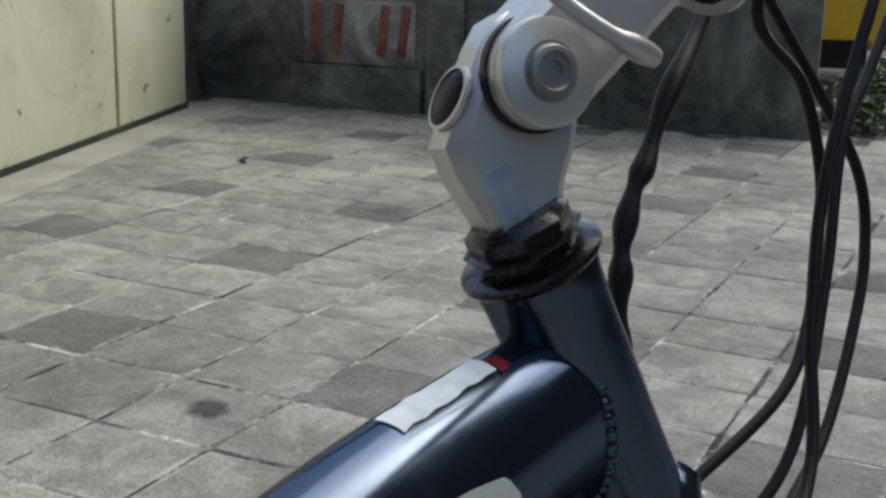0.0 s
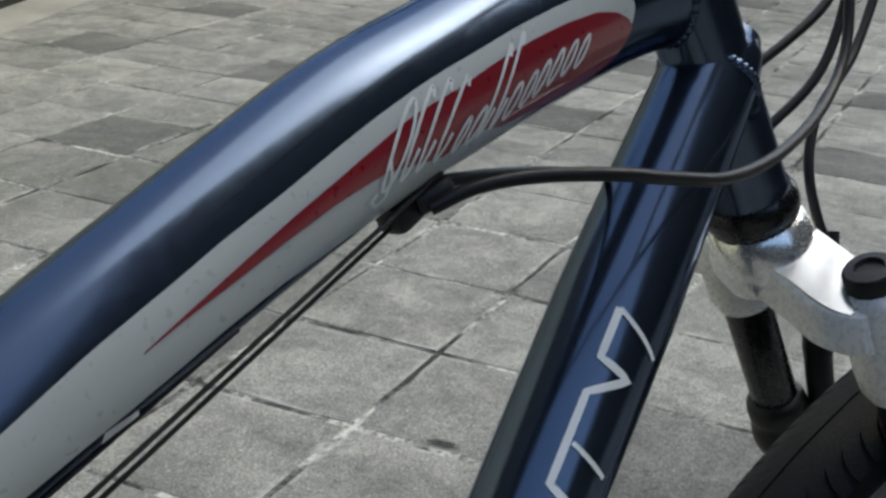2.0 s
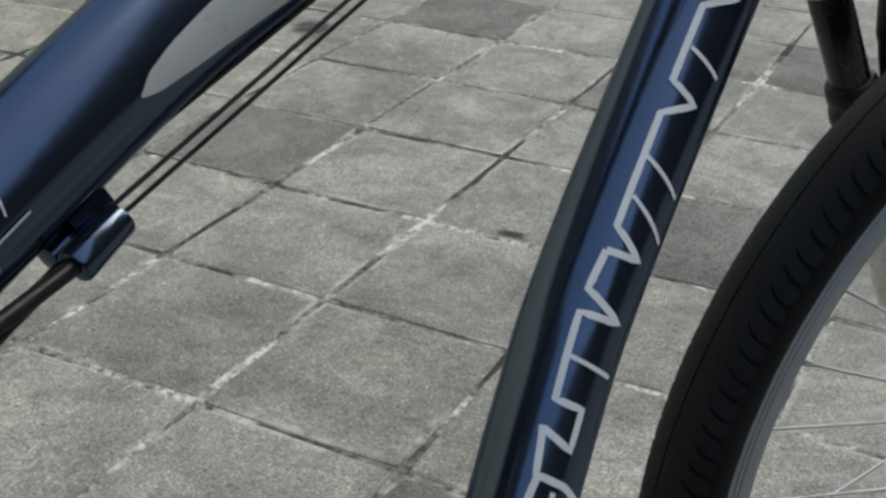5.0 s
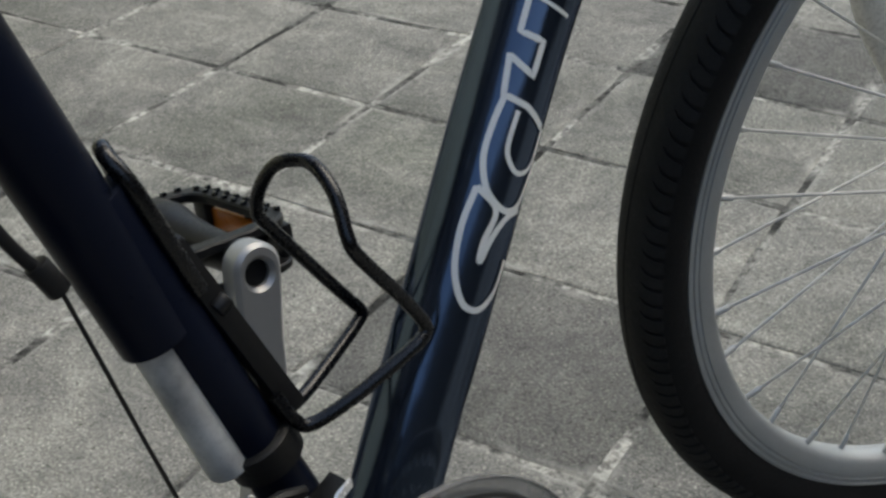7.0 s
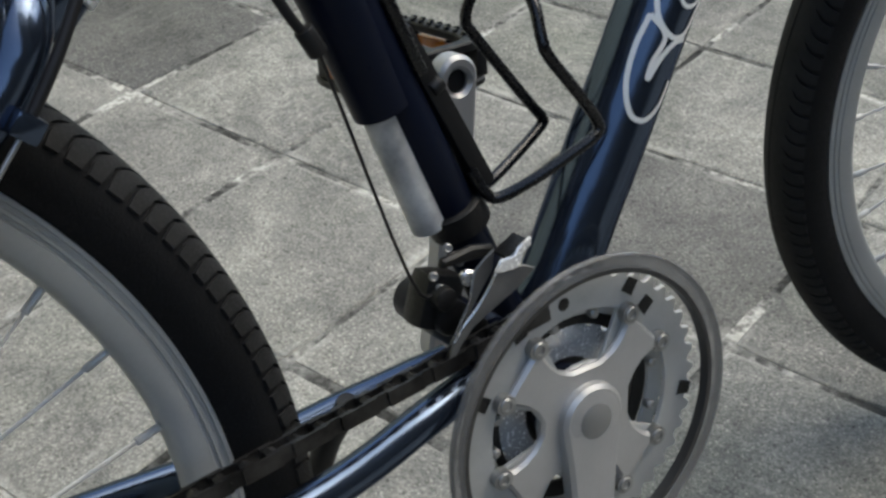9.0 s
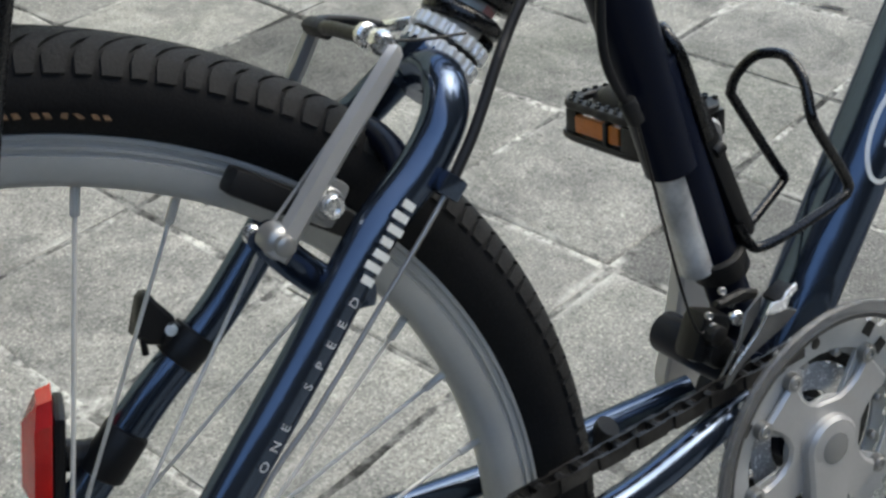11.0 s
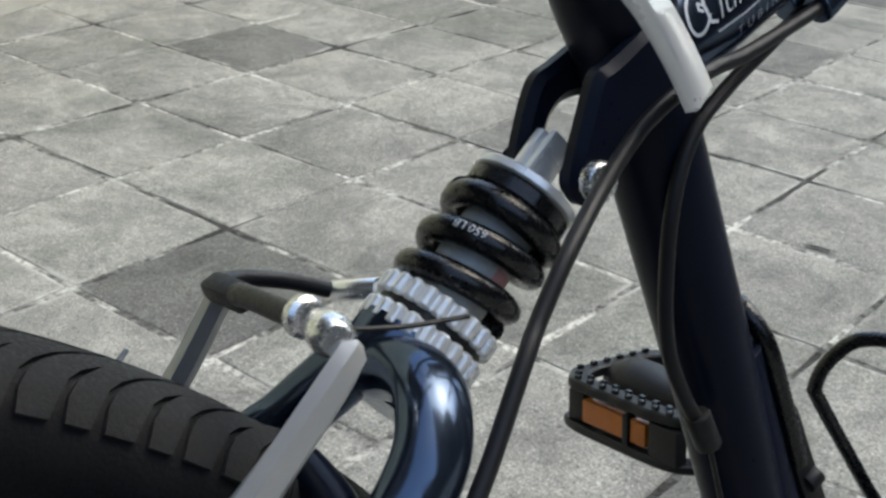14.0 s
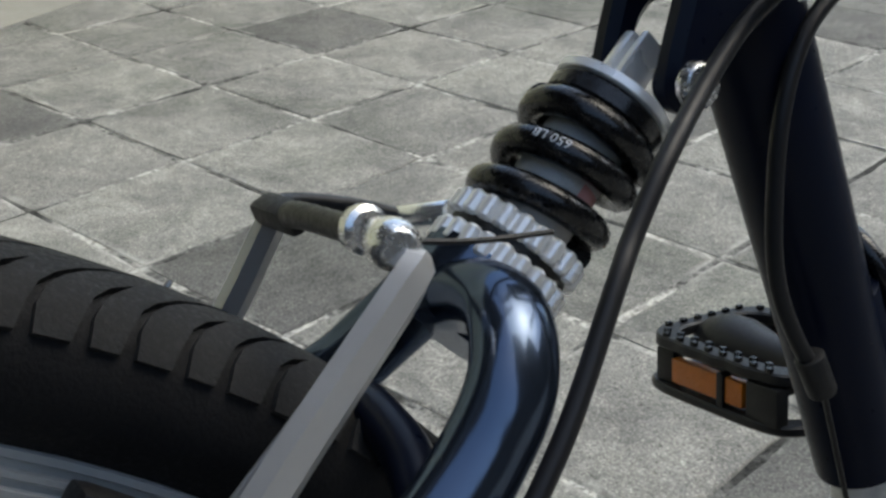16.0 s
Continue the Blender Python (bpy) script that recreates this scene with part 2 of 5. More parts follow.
def merge(*pieces):
    verts, faces = [], []
    for v, f in pieces:
        k = len(verts)
        verts += [Vector(p) for p in v]
        faces += [tuple(i + k for i in q) for q in f]
    return verts, faces


def moved(piece, m):
    return [m @ Vector(v) for v in piece[0]], piece[1]


def smooth_line(pts, n=10):
    """A curve through the points, n steps for each span."""
    p = [Vector(q) for q in pts]
    p = [p[0] * 2 - p[1]] + p + [p[-1] * 2 - p[-2]]
    out = []
    for i in range(1, len(p) - 2):
        a, b, c, d = p[i - 1:i + 3]
        for k in range(n):
            t = k / n
            out.append(0.5 * ((2 * b) + (c - a) * t + (2 * a - 5 * b + 4 * c - d) * t * t + (3 * b - a - 3 * c + d) * t ** 3))
    return out + [p[-2]]


def sweep(pts, radius, seg=14, flat=1.0, closed=False, side=None):
    """A round or oval rod along points; radius: one number, or one for each point."""
    p = [Vector(q) for q in pts]
    n = len(p)
    rad = radius if isinstance(radius, (list, tuple)) else [radius] * n
    verts, faces = [], []
    tan = [(p[(i + 1) % n if closed else min(i + 1, n - 1)] - p[(i - 1) % n if closed else max(i - 1, 0)]).normalized() for i in range(n)]
    u = Vector(side) if side else tan[0].orthogonal()
    for i in range(n):
        u = Vector(side) if side else u
        u = (u - tan[i] * u.dot(tan[i])).normalized()
        w = tan[i].cross(u)
        for k in range(seg):
            a = 2 * math.pi * k / seg
            verts.append(p[i] + rad[i] * (math.cos(a) * u * flat + math.sin(a) * w))
    for i in range(n if closed else n - 1):
        for k in range(seg):
            a, b = i * seg, ((i + 1) % n) * seg
            faces.append((a + k, a + (k + 1) % seg, b + (k + 1) % seg, b + k))
    if not closed:
        faces += [tuple(range(seg))[::-1], tuple(range((n - 1) * seg, n * seg))]
    return verts, faces


def lathe(profile, p0, axis, seg=32):
    """A solid turned about a line from p0 along axis; profile: (way along, radius)."""
    p0, ax = Vector(p0), Vector(axis).normalized()
    u = ax.orthogonal().normalized()
    w = ax.cross(u)
    verts, faces = [], []
    for s, r in profile:
        for k in range(seg):
            a = 2 * math.pi * k / seg
            verts.append(p0 + ax * s + r * (math.cos(a) * u + math.sin(a) * w))
    for i in range(len(profile) - 1):
        for k in range(seg):
            a, b = i * seg, (i + 1) * seg
            faces.append((a + k, a + (k + 1) % seg, b + (k + 1) % seg, b + k))
    faces += [tuple(range(seg))[::-1], tuple(range((len(profile) - 1) * seg, len(profile) * seg))]
    return verts, faces


def rod(p0, p1, r, bevel=None, seg=24):
    """A cylinder with softened ends."""
    p0, p1 = Vector(p0), Vector(p1)
    n, b = (p1 - p0).length, bevel if bevel is not None else min(r * 0.15, 0.001)
    return lathe([(0, r - b), (b * 0.3, r - b * 0.3), (b, r), (n - b, r), (n - b * 0.3, r - b * 0.3), (n, r - b)], p0, p1 - p0, seg)


def hoop(profile, centre, axis, seg=96):
    """A closed profile (radius, way along the axis) turned all round."""
    c, ax = Vector(centre), Vector(axis).normalized()
    u = Vector((0, 0, 1))
    u = (u - ax * u.dot(ax)).normalized()
    w = ax.cross(u)
    n = len(profile)
    verts, faces = [], []
    for k in range(seg):
        a = 2 * math.pi * k / seg
        d = math.cos(a) * u + math.sin(a) * w
        verts += [c + d * r + ax * s for r, s in profile]
    for k in range(seg):
        a, b = k * n, ((k + 1) % seg) * n
        for i in range(n):
            faces.append((a + i, a + (i + 1) % n, b + (i + 1) % n, b + i))
    return verts, faces


def block(size, m, bevel=0.001):
    """A box with rounded edges, at the pose m."""
    bm = bmesh.new()
    bmesh.ops.create_cube(bm, size=1)
    bmesh.ops.scale(bm, vec=size, verts=bm.verts)
    if bevel:
        bmesh.ops.bevel(bm, geom=bm.edges, offset=bevel, segments=2, affect="EDGES", profile=0.6)
    bm.verts.index_update()
    out = [m @ v.co for v in bm.verts], [tuple(v.index for v in f.verts) for f in bm.faces]
    bm.free()
    return out


def plate(loops, thick, m, bevel=0.0):
    """A flat sheet cut out of outlines in x, y (the first outside, the rest holes), from z 0 to thick."""
    bm = bmesh.new()
    edges = []
    for loop in loops:
        vs = [bm.verts.new((x, y, 0)) for x, y in loop]
        edges += [bm.edges.new((vs[i], vs[(i + 1) % len(vs)])) for i in range(len(vs))]
    bmesh.ops.triangle_fill(bm, use_beauty=True, use_dissolve=False, edges=edges)
    ext = bmesh.ops.extrude_face_region(bm, geom=bm.faces[:])
    bmesh.ops.translate(bm, vec=(0, 0, thick), verts=[g for g in ext["geom"] if isinstance(g, bmesh.types.BMVert)])
    bmesh.ops.recalc_face_normals(bm, faces=bm.faces)
    if bevel:
        sharp = [e for e in bm.edges if len(e.link_faces) == 2 and e.calc_face_angle(0) > 1.2]
        bmesh.ops.bevel(bm, geom=sharp, offset=bevel, segments=1, affect="EDGES")
    bm.verts.index_update()
    out = [m @ v.co for v in bm.verts], [tuple(v.index for v in f.verts) for f in bm.faces]
    bm.free()
    return out


def circle(r, n=32, x=0.0, y=0.0):
    return [(x + r * math.cos(2 * math.pi * k / n), y + r * math.sin(2 * math.pi * k / n)) for k in range(n)]


def basis(o, x, y):
    """A pose from an origin, an x direction and a rough y direction."""
    x = Vector(x).normalized()
    z = x.cross(Vector(y)).normalized()
    y = z.cross(x)
    m = Matrix((x, y, z)).transposed().to_4x4()
    m.translation = Vector(o)
    return m


def R(x, z, w=0.0):
    """A place on the bicycle: ahead, up, and w out to its right-hand side."""
    return Vector((x, -w, z))


class FrameTube:
    """A frame tube in the bicycle's middle plane, with its own oval section, that decals can lie on."""

    def __init__(self, pts, half_width, half_height):
        n = 8
        self.p = smooth_line([R(x, z) for x, z in pts], n)
        def spread(v):
            return [a + (b - a) * k / n for a, b in zip(v, v[1:]) for k in range(n)] + [v[-1]]
        self.a, self.b = spread(half_width), spread(half_height)
        self.s = [0.0]
        for a, b in zip(self.p, self.p[1:]):
            self.s.append(self.s[-1] + (b - a).length)
        self.length = self.s[-1]

    def at(self, s):
        i = max(0, min(len(self.s) - 2, int(np.searchsorted(self.s, s)) - 1))
        f = (s - self.s[i]) / (self.s[i + 1] - self.s[i])
        t = (self.p[min(i + 2, len(self.p) - 1)] - self.p[max(i - 1, 0)]).normalized()
        mixed = [v[i] + (v[i + 1] - v[i]) * f for v in (self.a, self.b)]
        return self.p[i].lerp(self.p[i + 1], f), t, *mixed

    def on(self, s, turn, off=0.0):
        """The surface at s along; turn: degrees from the right-hand side up to the top."""
        c, t, a, b = self.at(s)
        u = Vector((0, -1, 0))
        v = t.cross(Vector((0, 1, 0))).normalized()
        k = radians(turn)
        d = a * math.cos(k) * u + b * math.sin(k) * v
        nrm = (math.cos(k) / a * u + math.sin(k) / b * v).normalized()
        return c + d + nrm * off

    def mesh(self, seg=36):
        verts, faces = [], []
        for s in self.s:
            verts += [self.on(s, 360 * k / seg) for k in range(seg)]
        for i in range(len(self.s) - 1):
            for k in range(seg):
                a, b = i * seg, (i + 1) * seg
                faces.append((a + k, a + (k + 1) % seg, b + (k + 1) % seg, b + k))
        faces += [tuple(range(seg))[::-1], tuple(range((len(self.s) - 1) * seg, len(self.s) * seg))]
        return verts, faces

    def patch(self, low, high, off, n=48, m=8):
        """A decal between two lines of (s, turn)."""
        def along(line, f):
            k = f * (len(line) - 1)
            i = min(int(k), len(line) - 2)
            return [a + (b - a) * (k - i) for a, b in zip(line[i], line[i + 1])]
        verts, faces = [], []
        for i in range(n + 1):
            (s0, t0), (s1, t1) = along(low, i / n), along(high, i / n)
            verts += [self.on(s0 + (s1 - s0) * j / m, t0 + (t1 - t0) * j / m, off) for j in range(m + 1)]
        for i in range(n):
            for j in range(m):
                a = i * (m + 1) + j
                faces.append((a, a + 1, a + m + 2, a + m + 1))
        return verts, faces

    def stripe(self, line, width, off):
        """A thin painted line along (s, turn) corners."""
        verts, faces = [], []
        pts = []
        for (s0, t0), (s1, t1) in zip(line, line[1:]):
            for k in range(5):
                pts.append((s0 + (s1 - s0) * k / 5, t0 + (t1 - t0) * k / 5))
        pts.append(line[-1])
        at = [self.on(s, t, off) for s, t in pts]
        for i, p in enumerate(at):
            d = (at[min(i + 1, len(at) - 1)] - at[max(i - 1, 0)]).normalized()
            nrm = (self.on(*pts[i], off + 0.01) - p).normalized()
            e = d.cross(nrm).normalized() * width / 2
            verts += [p - e, p + e]
        for i in range(len(at) - 1):
            faces.append((2 * i, 2 * i + 1, 2 * i + 3, 2 * i + 2))
        return verts, faces

    def lettering(self, text, size, s, turn, off, shear=0.0, spacing=1.0, thin=0.0):
        """Words laid on the surface, reading along the tube."""
        cu = bpy.data.curves.new("letters", "FONT")
        cu.body, cu.size, cu.shear, cu.space_character, cu.resolution_u, cu.offset = text, size, shear, spacing, 3, -thin
        ob = bpy.data.objects.new("letters", cu)
        mesh = bpy.data.meshes.new_from_object(ob)
        bpy.data.objects.remove(ob)
        bm = bmesh.new()
        bm.from_mesh(mesh)
        for _ in range(3):
            bmesh.ops.triangulate(bm, faces=bm.faces)
            bmesh.ops.subdivide_edges(bm, edges=[e for e in bm.edges if e.calc_length() > size * .2], cuts=1)
        bmesh.ops.triangulate(bm, faces=bm.faces)
        bm.to_mesh(mesh)
        bm.free()
        verts = []
        for v in mesh.vertices:
            c, t, a, b = self.at(s + v.co.x)
            verts.append(self.on(s + v.co.x, turn + math.degrees(v.co.y / ((a + b) / 2)), off))
        faces = [tuple(p.vertices) for p in mesh.polygons]
        bpy.data.meshes.remove(mesh)
        return verts, faces


# ---------------------------------------------------------------- the place
GRID, ANGLE, ORIGIN = 0.2564, 15.997, (0.7164, 0.9210)
CA, SA = math.cos(radians(ANGLE)), math.sin(radians(ANGLE))


def settle_a(a):
    """Rows run a little tighter towards the far wall."""
    u = max(0.0, a - 4.5)
    v = min(u, 6.0)
    return a - .07 * v - .01 * v * v - .19 * (u - v)


def settle_b(b):
    return b - .2 * min(1.0, max(0.0, -1.0 - b)) - .12 * max(0.0, b - 4.7)


def on_grid(a, b):
    a, b = settle_a(a), settle_b(b)
    return ORIGIN[0] + GRID * (a * CA - b * SA), ORIGIN[1] + GRID * (a * SA + b * CA)


def slab(name, x0, x1, y0, y1, z0, z1, material, m=None, bevel=0.004):
    size = (x1 - x0, y1 - y0, z1 - z0)
    o = part(name, block(size, (m or Matrix()) @ pose((x0 + x1) / 2, (y0 + y1) / 2, (z0 + z1) / 2), bevel), material, None)
    return tagged(o, kind="structure")


ground = part("ground", ([(-60, -60, -0.03), (60, -60, -0.03), (60, 60, -0.03), (-60, 60, -0.03)], [(0, 1, 2, 3)]), ASPHALT, None)
tagged(ground, "dark grey asphalt road and open ground around the yard", "ground", kind="structure")

WALL_M = pose(2.229, 3.948, 0, 0, 0, 31.8)        # along the cream wall
BACK_M = pose(4.070, 4.726, 0, 0, 0, -64.9)       # along the far dark wall
cream = slab("wall_north", -7.0, 1.66, 0.0, 0.22, -0.03, 1.9, WALL, WALL_M, 0.006)
tagged(cream, "cream painted wall with mould stains and a dark foot", "wall")
foot = slab("baseboard", -7.0, 1.655, -0.012, 0.0, -0.03, 0.028, DARKWALL, WALL_M, 0.004)
tagged(foot, "black mouldy strip along the foot of the cream wall", "wall base")
seam = slab("trim", 0.905, 0.925, -0.006, 0.0, 0.03, 1.9, worn("rust streak", (0.36, 0.32, 0.21), 0.85, 0, 0, 0.5, 14), WALL_M, 0.002)
tagged(seam, "rust-stained vertical seam in the cream wall", "wall seam")
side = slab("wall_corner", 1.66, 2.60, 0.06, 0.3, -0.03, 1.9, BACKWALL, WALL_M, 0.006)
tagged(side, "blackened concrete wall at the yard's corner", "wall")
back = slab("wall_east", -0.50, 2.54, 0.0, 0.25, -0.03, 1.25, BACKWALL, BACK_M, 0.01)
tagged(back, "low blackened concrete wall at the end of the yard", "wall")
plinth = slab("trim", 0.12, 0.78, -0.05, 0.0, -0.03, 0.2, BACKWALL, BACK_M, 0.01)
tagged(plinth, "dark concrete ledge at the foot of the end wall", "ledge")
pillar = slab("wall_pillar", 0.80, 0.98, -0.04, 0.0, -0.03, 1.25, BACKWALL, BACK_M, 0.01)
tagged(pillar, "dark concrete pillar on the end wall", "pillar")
panel = thing("painted_panel", "faded pale panel with orange strokes painted on the dark wall", "wall painting")
part("panel", block((0.56, 0.008, 0.3), BACK_M @ pose(0.46, -0.004, 0.36), 0.002), GRAFFITI, panel)
for s in (0.24, 0.35, 0.58, 0.68):
    part("stroke", block((0.045, 0.006, 0.24), BACK_M @ pose(s, -0.009, 0.37, 0, 6, 0), 0.002), ORANGE, panel, "faded orange stroke")
kerb = slab("kerb", -7.0, 2.05, -0.21, -0.012, -0.03, 0.004, KERB, WALL_M, 0.005)
tagged(kerb, "smooth worn concrete strip along the cream wall", "kerb")


# Unseen walls added behind the viewpoint to block sky and darken the tubes' reflections.
SOUTH_M = pose(-1.6, -2.6, 0, 0, 0, -33)
behind = slab("wall_unseen_south", -9.0, 2.6, 0.0, 0.25, -0.03, 1.9, DARKWALL, SOUTH_M, 0.01)
tagged(behind, "unseen low grey wall added to shape reflections", "wall")
tall_screen = slab("wall_unseen_tall", 2.6, 13.0, 0.0, 0.25, -0.03, 27.0, DARKWALL, SOUTH_M, 0.01)
tagged(tall_screen, "unseen very tall grey wall added to darken reflections", "wall")
# Another unseen wall, added to cut the low sky on the west side.
west = slab("wall_unseen_west", -0.2, 7.5, 0.0, 0.25, -0.03, 4.2, DARKWALL, pose(-3.6, -1.3, 0, 0, 0, 60), 0.01)
tagged(west, "unseen tall grey side wall added to block sky light", "wall")


# Unseen screens added on the road side to take sky glare off the tubes.
ROAD_M = pose(5.9, -7.7, 0, 0, 0, 43)
for name, s0, s1, top in (("wall_unseen_high", 0.0, 4.2, 13.0), ("wall_unseen_road", 4.2, 10.4, 6.0)):
    across = slab(name, s0, s1, -0.25, 0.0, -0.03, top, DARKWALL, ROAD_M, 0.01)
    tagged(across, "unseen tall grey wall added to darken reflections from the road side", "wall")


def hedge(m, r, n, seed):
    rnd = random.Random(seed)
    h = thing("hedge", "low dense green hedge at the road side", "hedge", m=m)
    part("stem", sweep([(0, 0, 0), (0.02, 0.01, r * 0.5), (0.0, 0.03, r)], [0.02, 0.014, 0.006], 8), GREASE, h)
    verts, faces = [], []
    for _ in range(n):
        d = Vector((rnd.gauss(0, 1), rnd.gauss(0, 1), rnd.gauss(0, 1))).normalized() * r * (0.55 + 0.5 * rnd.random())
        c = Vector((d.x * 1.5, d.y, abs(d.z) * 0.95 + 0.03))
        a, b = Vector((rnd.gauss(0, 1), rnd.gauss(0, 1), rnd.gauss(0, 1))).normalized(), Vector((rnd.gauss(0, 1), rnd.gauss(0, 1), rnd.gauss(0, 1)))
        b = a.cross(b).normalized()
        s = 0.014 + 0.012 * rnd.random()
        nrm = a.cross(b) * s * 0.3
        k = len(verts)
        verts += [c - a * s * 1.6, c + b * s * 0.6 + nrm, c + a * s * 1.6, c - b * s * 0.6 + nrm]
        faces += [(k, k + 1, k + 2), (k, k + 2, k + 3)]
    leaves = part("leaves", (verts, faces), LEAF, h, smooth=0)
    tagged(leaves, kind="stuff")
    return h


hedge(pose(5.85, 2.28, -0.03, 0, 0, -30), 0.34, 1500, 3)
hedge(pose(6.5, 1.8, -0.03, 0, 0, -30), 0.42, 1500, 4)


def car(m):
    """A small yellow car; x ahead, wheels on z 0."""
    c = thing("parked_car", "yellow parked car with a white headlamp and black tyres", "car", m=m)
    prof = [(-3.6, 0.28), (-3.6, 0.85), (-3.3, 0.95), (-2.7, 1.42), (-1.5, 1.45), (-0.75, 0.98), (0.15, 0.86), (0.33, 0.72), (0.36, 0.4), (0.3, 0.26)]
    part("body", plate([prof], 1.5, Matrix(((1, 0, 0, 0), (0, 0, 1, 0), (0, 1, 0, 0), (0, 0, 0, 1))), 0.06), TAXI, c)
    part("bumper", block((0.12, 1.5, 0.16), pose(0.36, 0.75, 0.36), 0.03), BLACK, c)
    part("door_panel", block((0.26, 0.012, 0.22), pose(-0.3, -0.004, 0.74), 0.004), worn("red panel", (0.4, 0.02, 0.02), 0.4), c, "red panel")
    part("headlamp", lathe([(0, 0.075), (0.02, 0.078), (0.045, 0.06), (0.055, 0.02)], (0.3, 0.1, 0.6), (1, -0.6, 0)), WHITE, c, "white headlamp")
    part("window", block((1.0, 0.01, 0.32), pose(-2.0, -0.004, 1.18), 0.004), GLASS_DARK, c)
    part("sill", block((3.2, 0.05, 0.16), pose(-1.7, 0.02, 0.24), 0.02), BLACK, c, "black sill")
    for x in (-0.95, -2.85):
        wheel = part("wheel", hoop([(0.17, -0.08), (0.27, -0.085), (0.29, -0.05), (0.29, 0.05), (0.27, 0.085), (0.17, 0.08)], (x, 0.08, 0.29), (0, 1, 0), 40), RUBBER, c)
        part("rim", lathe([(0, 0.175), (0.02, 0.17), (0.03, 0.05)], (x, 0.02, 0.29), (0, 1, 0)), STEEL, wheel)
    return c


car(pose(6.93, 2.9, -0.03, 0, 0, -50))


def ragged(n, r, wild, rnd):
    """An uneven outline round a centre."""
    a, b, c = (rnd.uniform(0, 6.28) for _ in range(3))
    return [(r * (1 + wild * (.5 * math.sin(3 * t + a) + .3 * math.sin(7 * t + b) + .25 * math.sin(13 * t + c))) * math.cos(t), r * (1 + wild * (.5 * math.sin(3 * t + a) + .3 * math.sin(7 * t + b) + .25 * math.sin(13 * t + c))) * math.sin(t)) for t in (2 * math.pi * k / n for k in range(n))]


def ground_film(name, label, category, tone, x, y, turn, size, wide):
    """A thin dark film on the pavers with broken edges; size: how far it reaches."""
    m = shader(label, (tone, tone, tone * .96), 0.75, spec=0.25)
    v = coords(m)
    length = m.node_tree.nodes.new("ShaderNodeVectorMath")
    length.operation = "LENGTH"
    link(m, v, length.inputs[0])
    blot = m.node_tree.nodes.new("ShaderNodeMath")
    blot.operation, blot.inputs[1].default_value = "MULTIPLY_ADD", size
    link(m, noise_of(m, 3.4 / size, 5, 0.7, v, 0.5), blot.inputs[0])
    link(m, length.outputs["Value"], blot.inputs[2])
    link(m, ramp(m, blot.outputs[0], [(.80 * size, (0.85, 0.85, 0.85)), (1.23 * size, (0, 0, 0))]), m.node_tree.nodes["Principled BSDF"].inputs["Alpha"])
    rnd = random.Random(3)
    film = thing(name, label, category, m=pose(x, y, .0022, 0, 0, turn) @ Matrix.Diagonal((1, wide, 1, 1)))
    ring = ragged(40, 1.04 * size, .12, rnd)
    part("film", ([(0, 0, 0)] + [(a, b, 0) for a, b in ring], [(0, 1 + i, 1 + (i + 1) % 40) for i in range(40)]), m, film)


def litter(x, y, seed):
    """A trodden clump of dead leaf on the ground."""
    rnd = random.Random(seed)
    clump = thing("leaf_litter", "small clump of dark dead leaf on the pavers", "litter", m=pose(x, y, .0015))
    for k in range(6):
        ring = ragged(12, rnd.uniform(.012, .020), .3, rnd)
        m = pose(rnd.uniform(-.022, .022), rnd.uniform(-.014, .014), .004 + .003 * k, rnd.uniform(-25, 25), rnd.uniform(-25, 25), rnd.uniform(0, 360))
        part("leaf", plate([[(a, b * .6) for a, b in ring]], .0012, m, 0), DEAD_LEAF, clump)


DEAD_LEAF = worn("dead leaf", (0.045, 0.036, 0.026), 0.8, 0, 0, 0.4, 60)
ground_film("oil_stain", "dark dried oil spill on a grey concrete paver", "stain", .050, 1.425, 1.772, 40, .075, .82)
# The second film is laid flat for the shade inside a broken joint.
ground_film("paving_hole_film", "dark film for the shade in a crumbled joint hole", "hole", .018, 1.016, .872, -70, .040, .28)
litter(3.005, 3.610, 4)


# ---------------------------------------------------------------- bicycle
LEAN = 11.676
bike = thing("bicycle", "navy blue aluminium comfort bicycle leaning on its kickstand on grey pavers", "bicycle", m=pose(0, 0, -0.0122, -LEAN, 0, 0))
Y = Vector((0, 1, 0))

# frame
TOP = FrameTube([(-.112, .650), (-.0828, .6620), (.0047, .7060), (.0487, .7250), (.1005, .7452), (.1680, .7694), (.2105, .7800), (.2567, .7903), (.3047, .7981), (.348, .8015)],
                [.0165, .017, .018, .0185, .0195, .0205, .021, .0206, .0176, .0138], [.018, .0185, 0.0190, .0210, .0226, .0248, .0254, .0262, .0268, .027])
DOWN = FrameTube([(.376, .772), (.36, .756), (.288, .684), (.188, .582), (.146, .53), (.071, .418), (.052, .390), (.006, .318)],
                 [.015, .0200, .0222, .0215, .0213, .0213, .0212, .021], [.013, .0190, .0235, .0224, .0216, .0213, .0210, .0212])
part("top_tube", TOP.mesh(40), NAVY, bike, "curved navy top tube")
part("down_tube", DOWN.mesh(40), NAVY, bike, "curved navy down tube")
HA, HB = Vector((.3891, 0, .6960)), Vector((.3282, 0, .8458))
HAX = (HB - HA).normalized()
part("head_tube", lathe([(0, .0185), (.004, .0192), (.009, .0180), (.016, .0172), (.140, .0172), (.152, .0174), (.158, .0180), (.1615, .0178)], HA, HAX, 40), NAVY, bike)


def weld(tube, s, n=40):
    """A rippled bead round a joint."""
    pts, rad = [], []
    for k in range(n * 4):
        pts.append(tube.on(s, 360 * k / (n * 4), -.0009))
        rad.append(.0023 + .00035 * math.cos(k * math.pi / 2))
    return sweep(pts, rad, 8, 1.0, True)


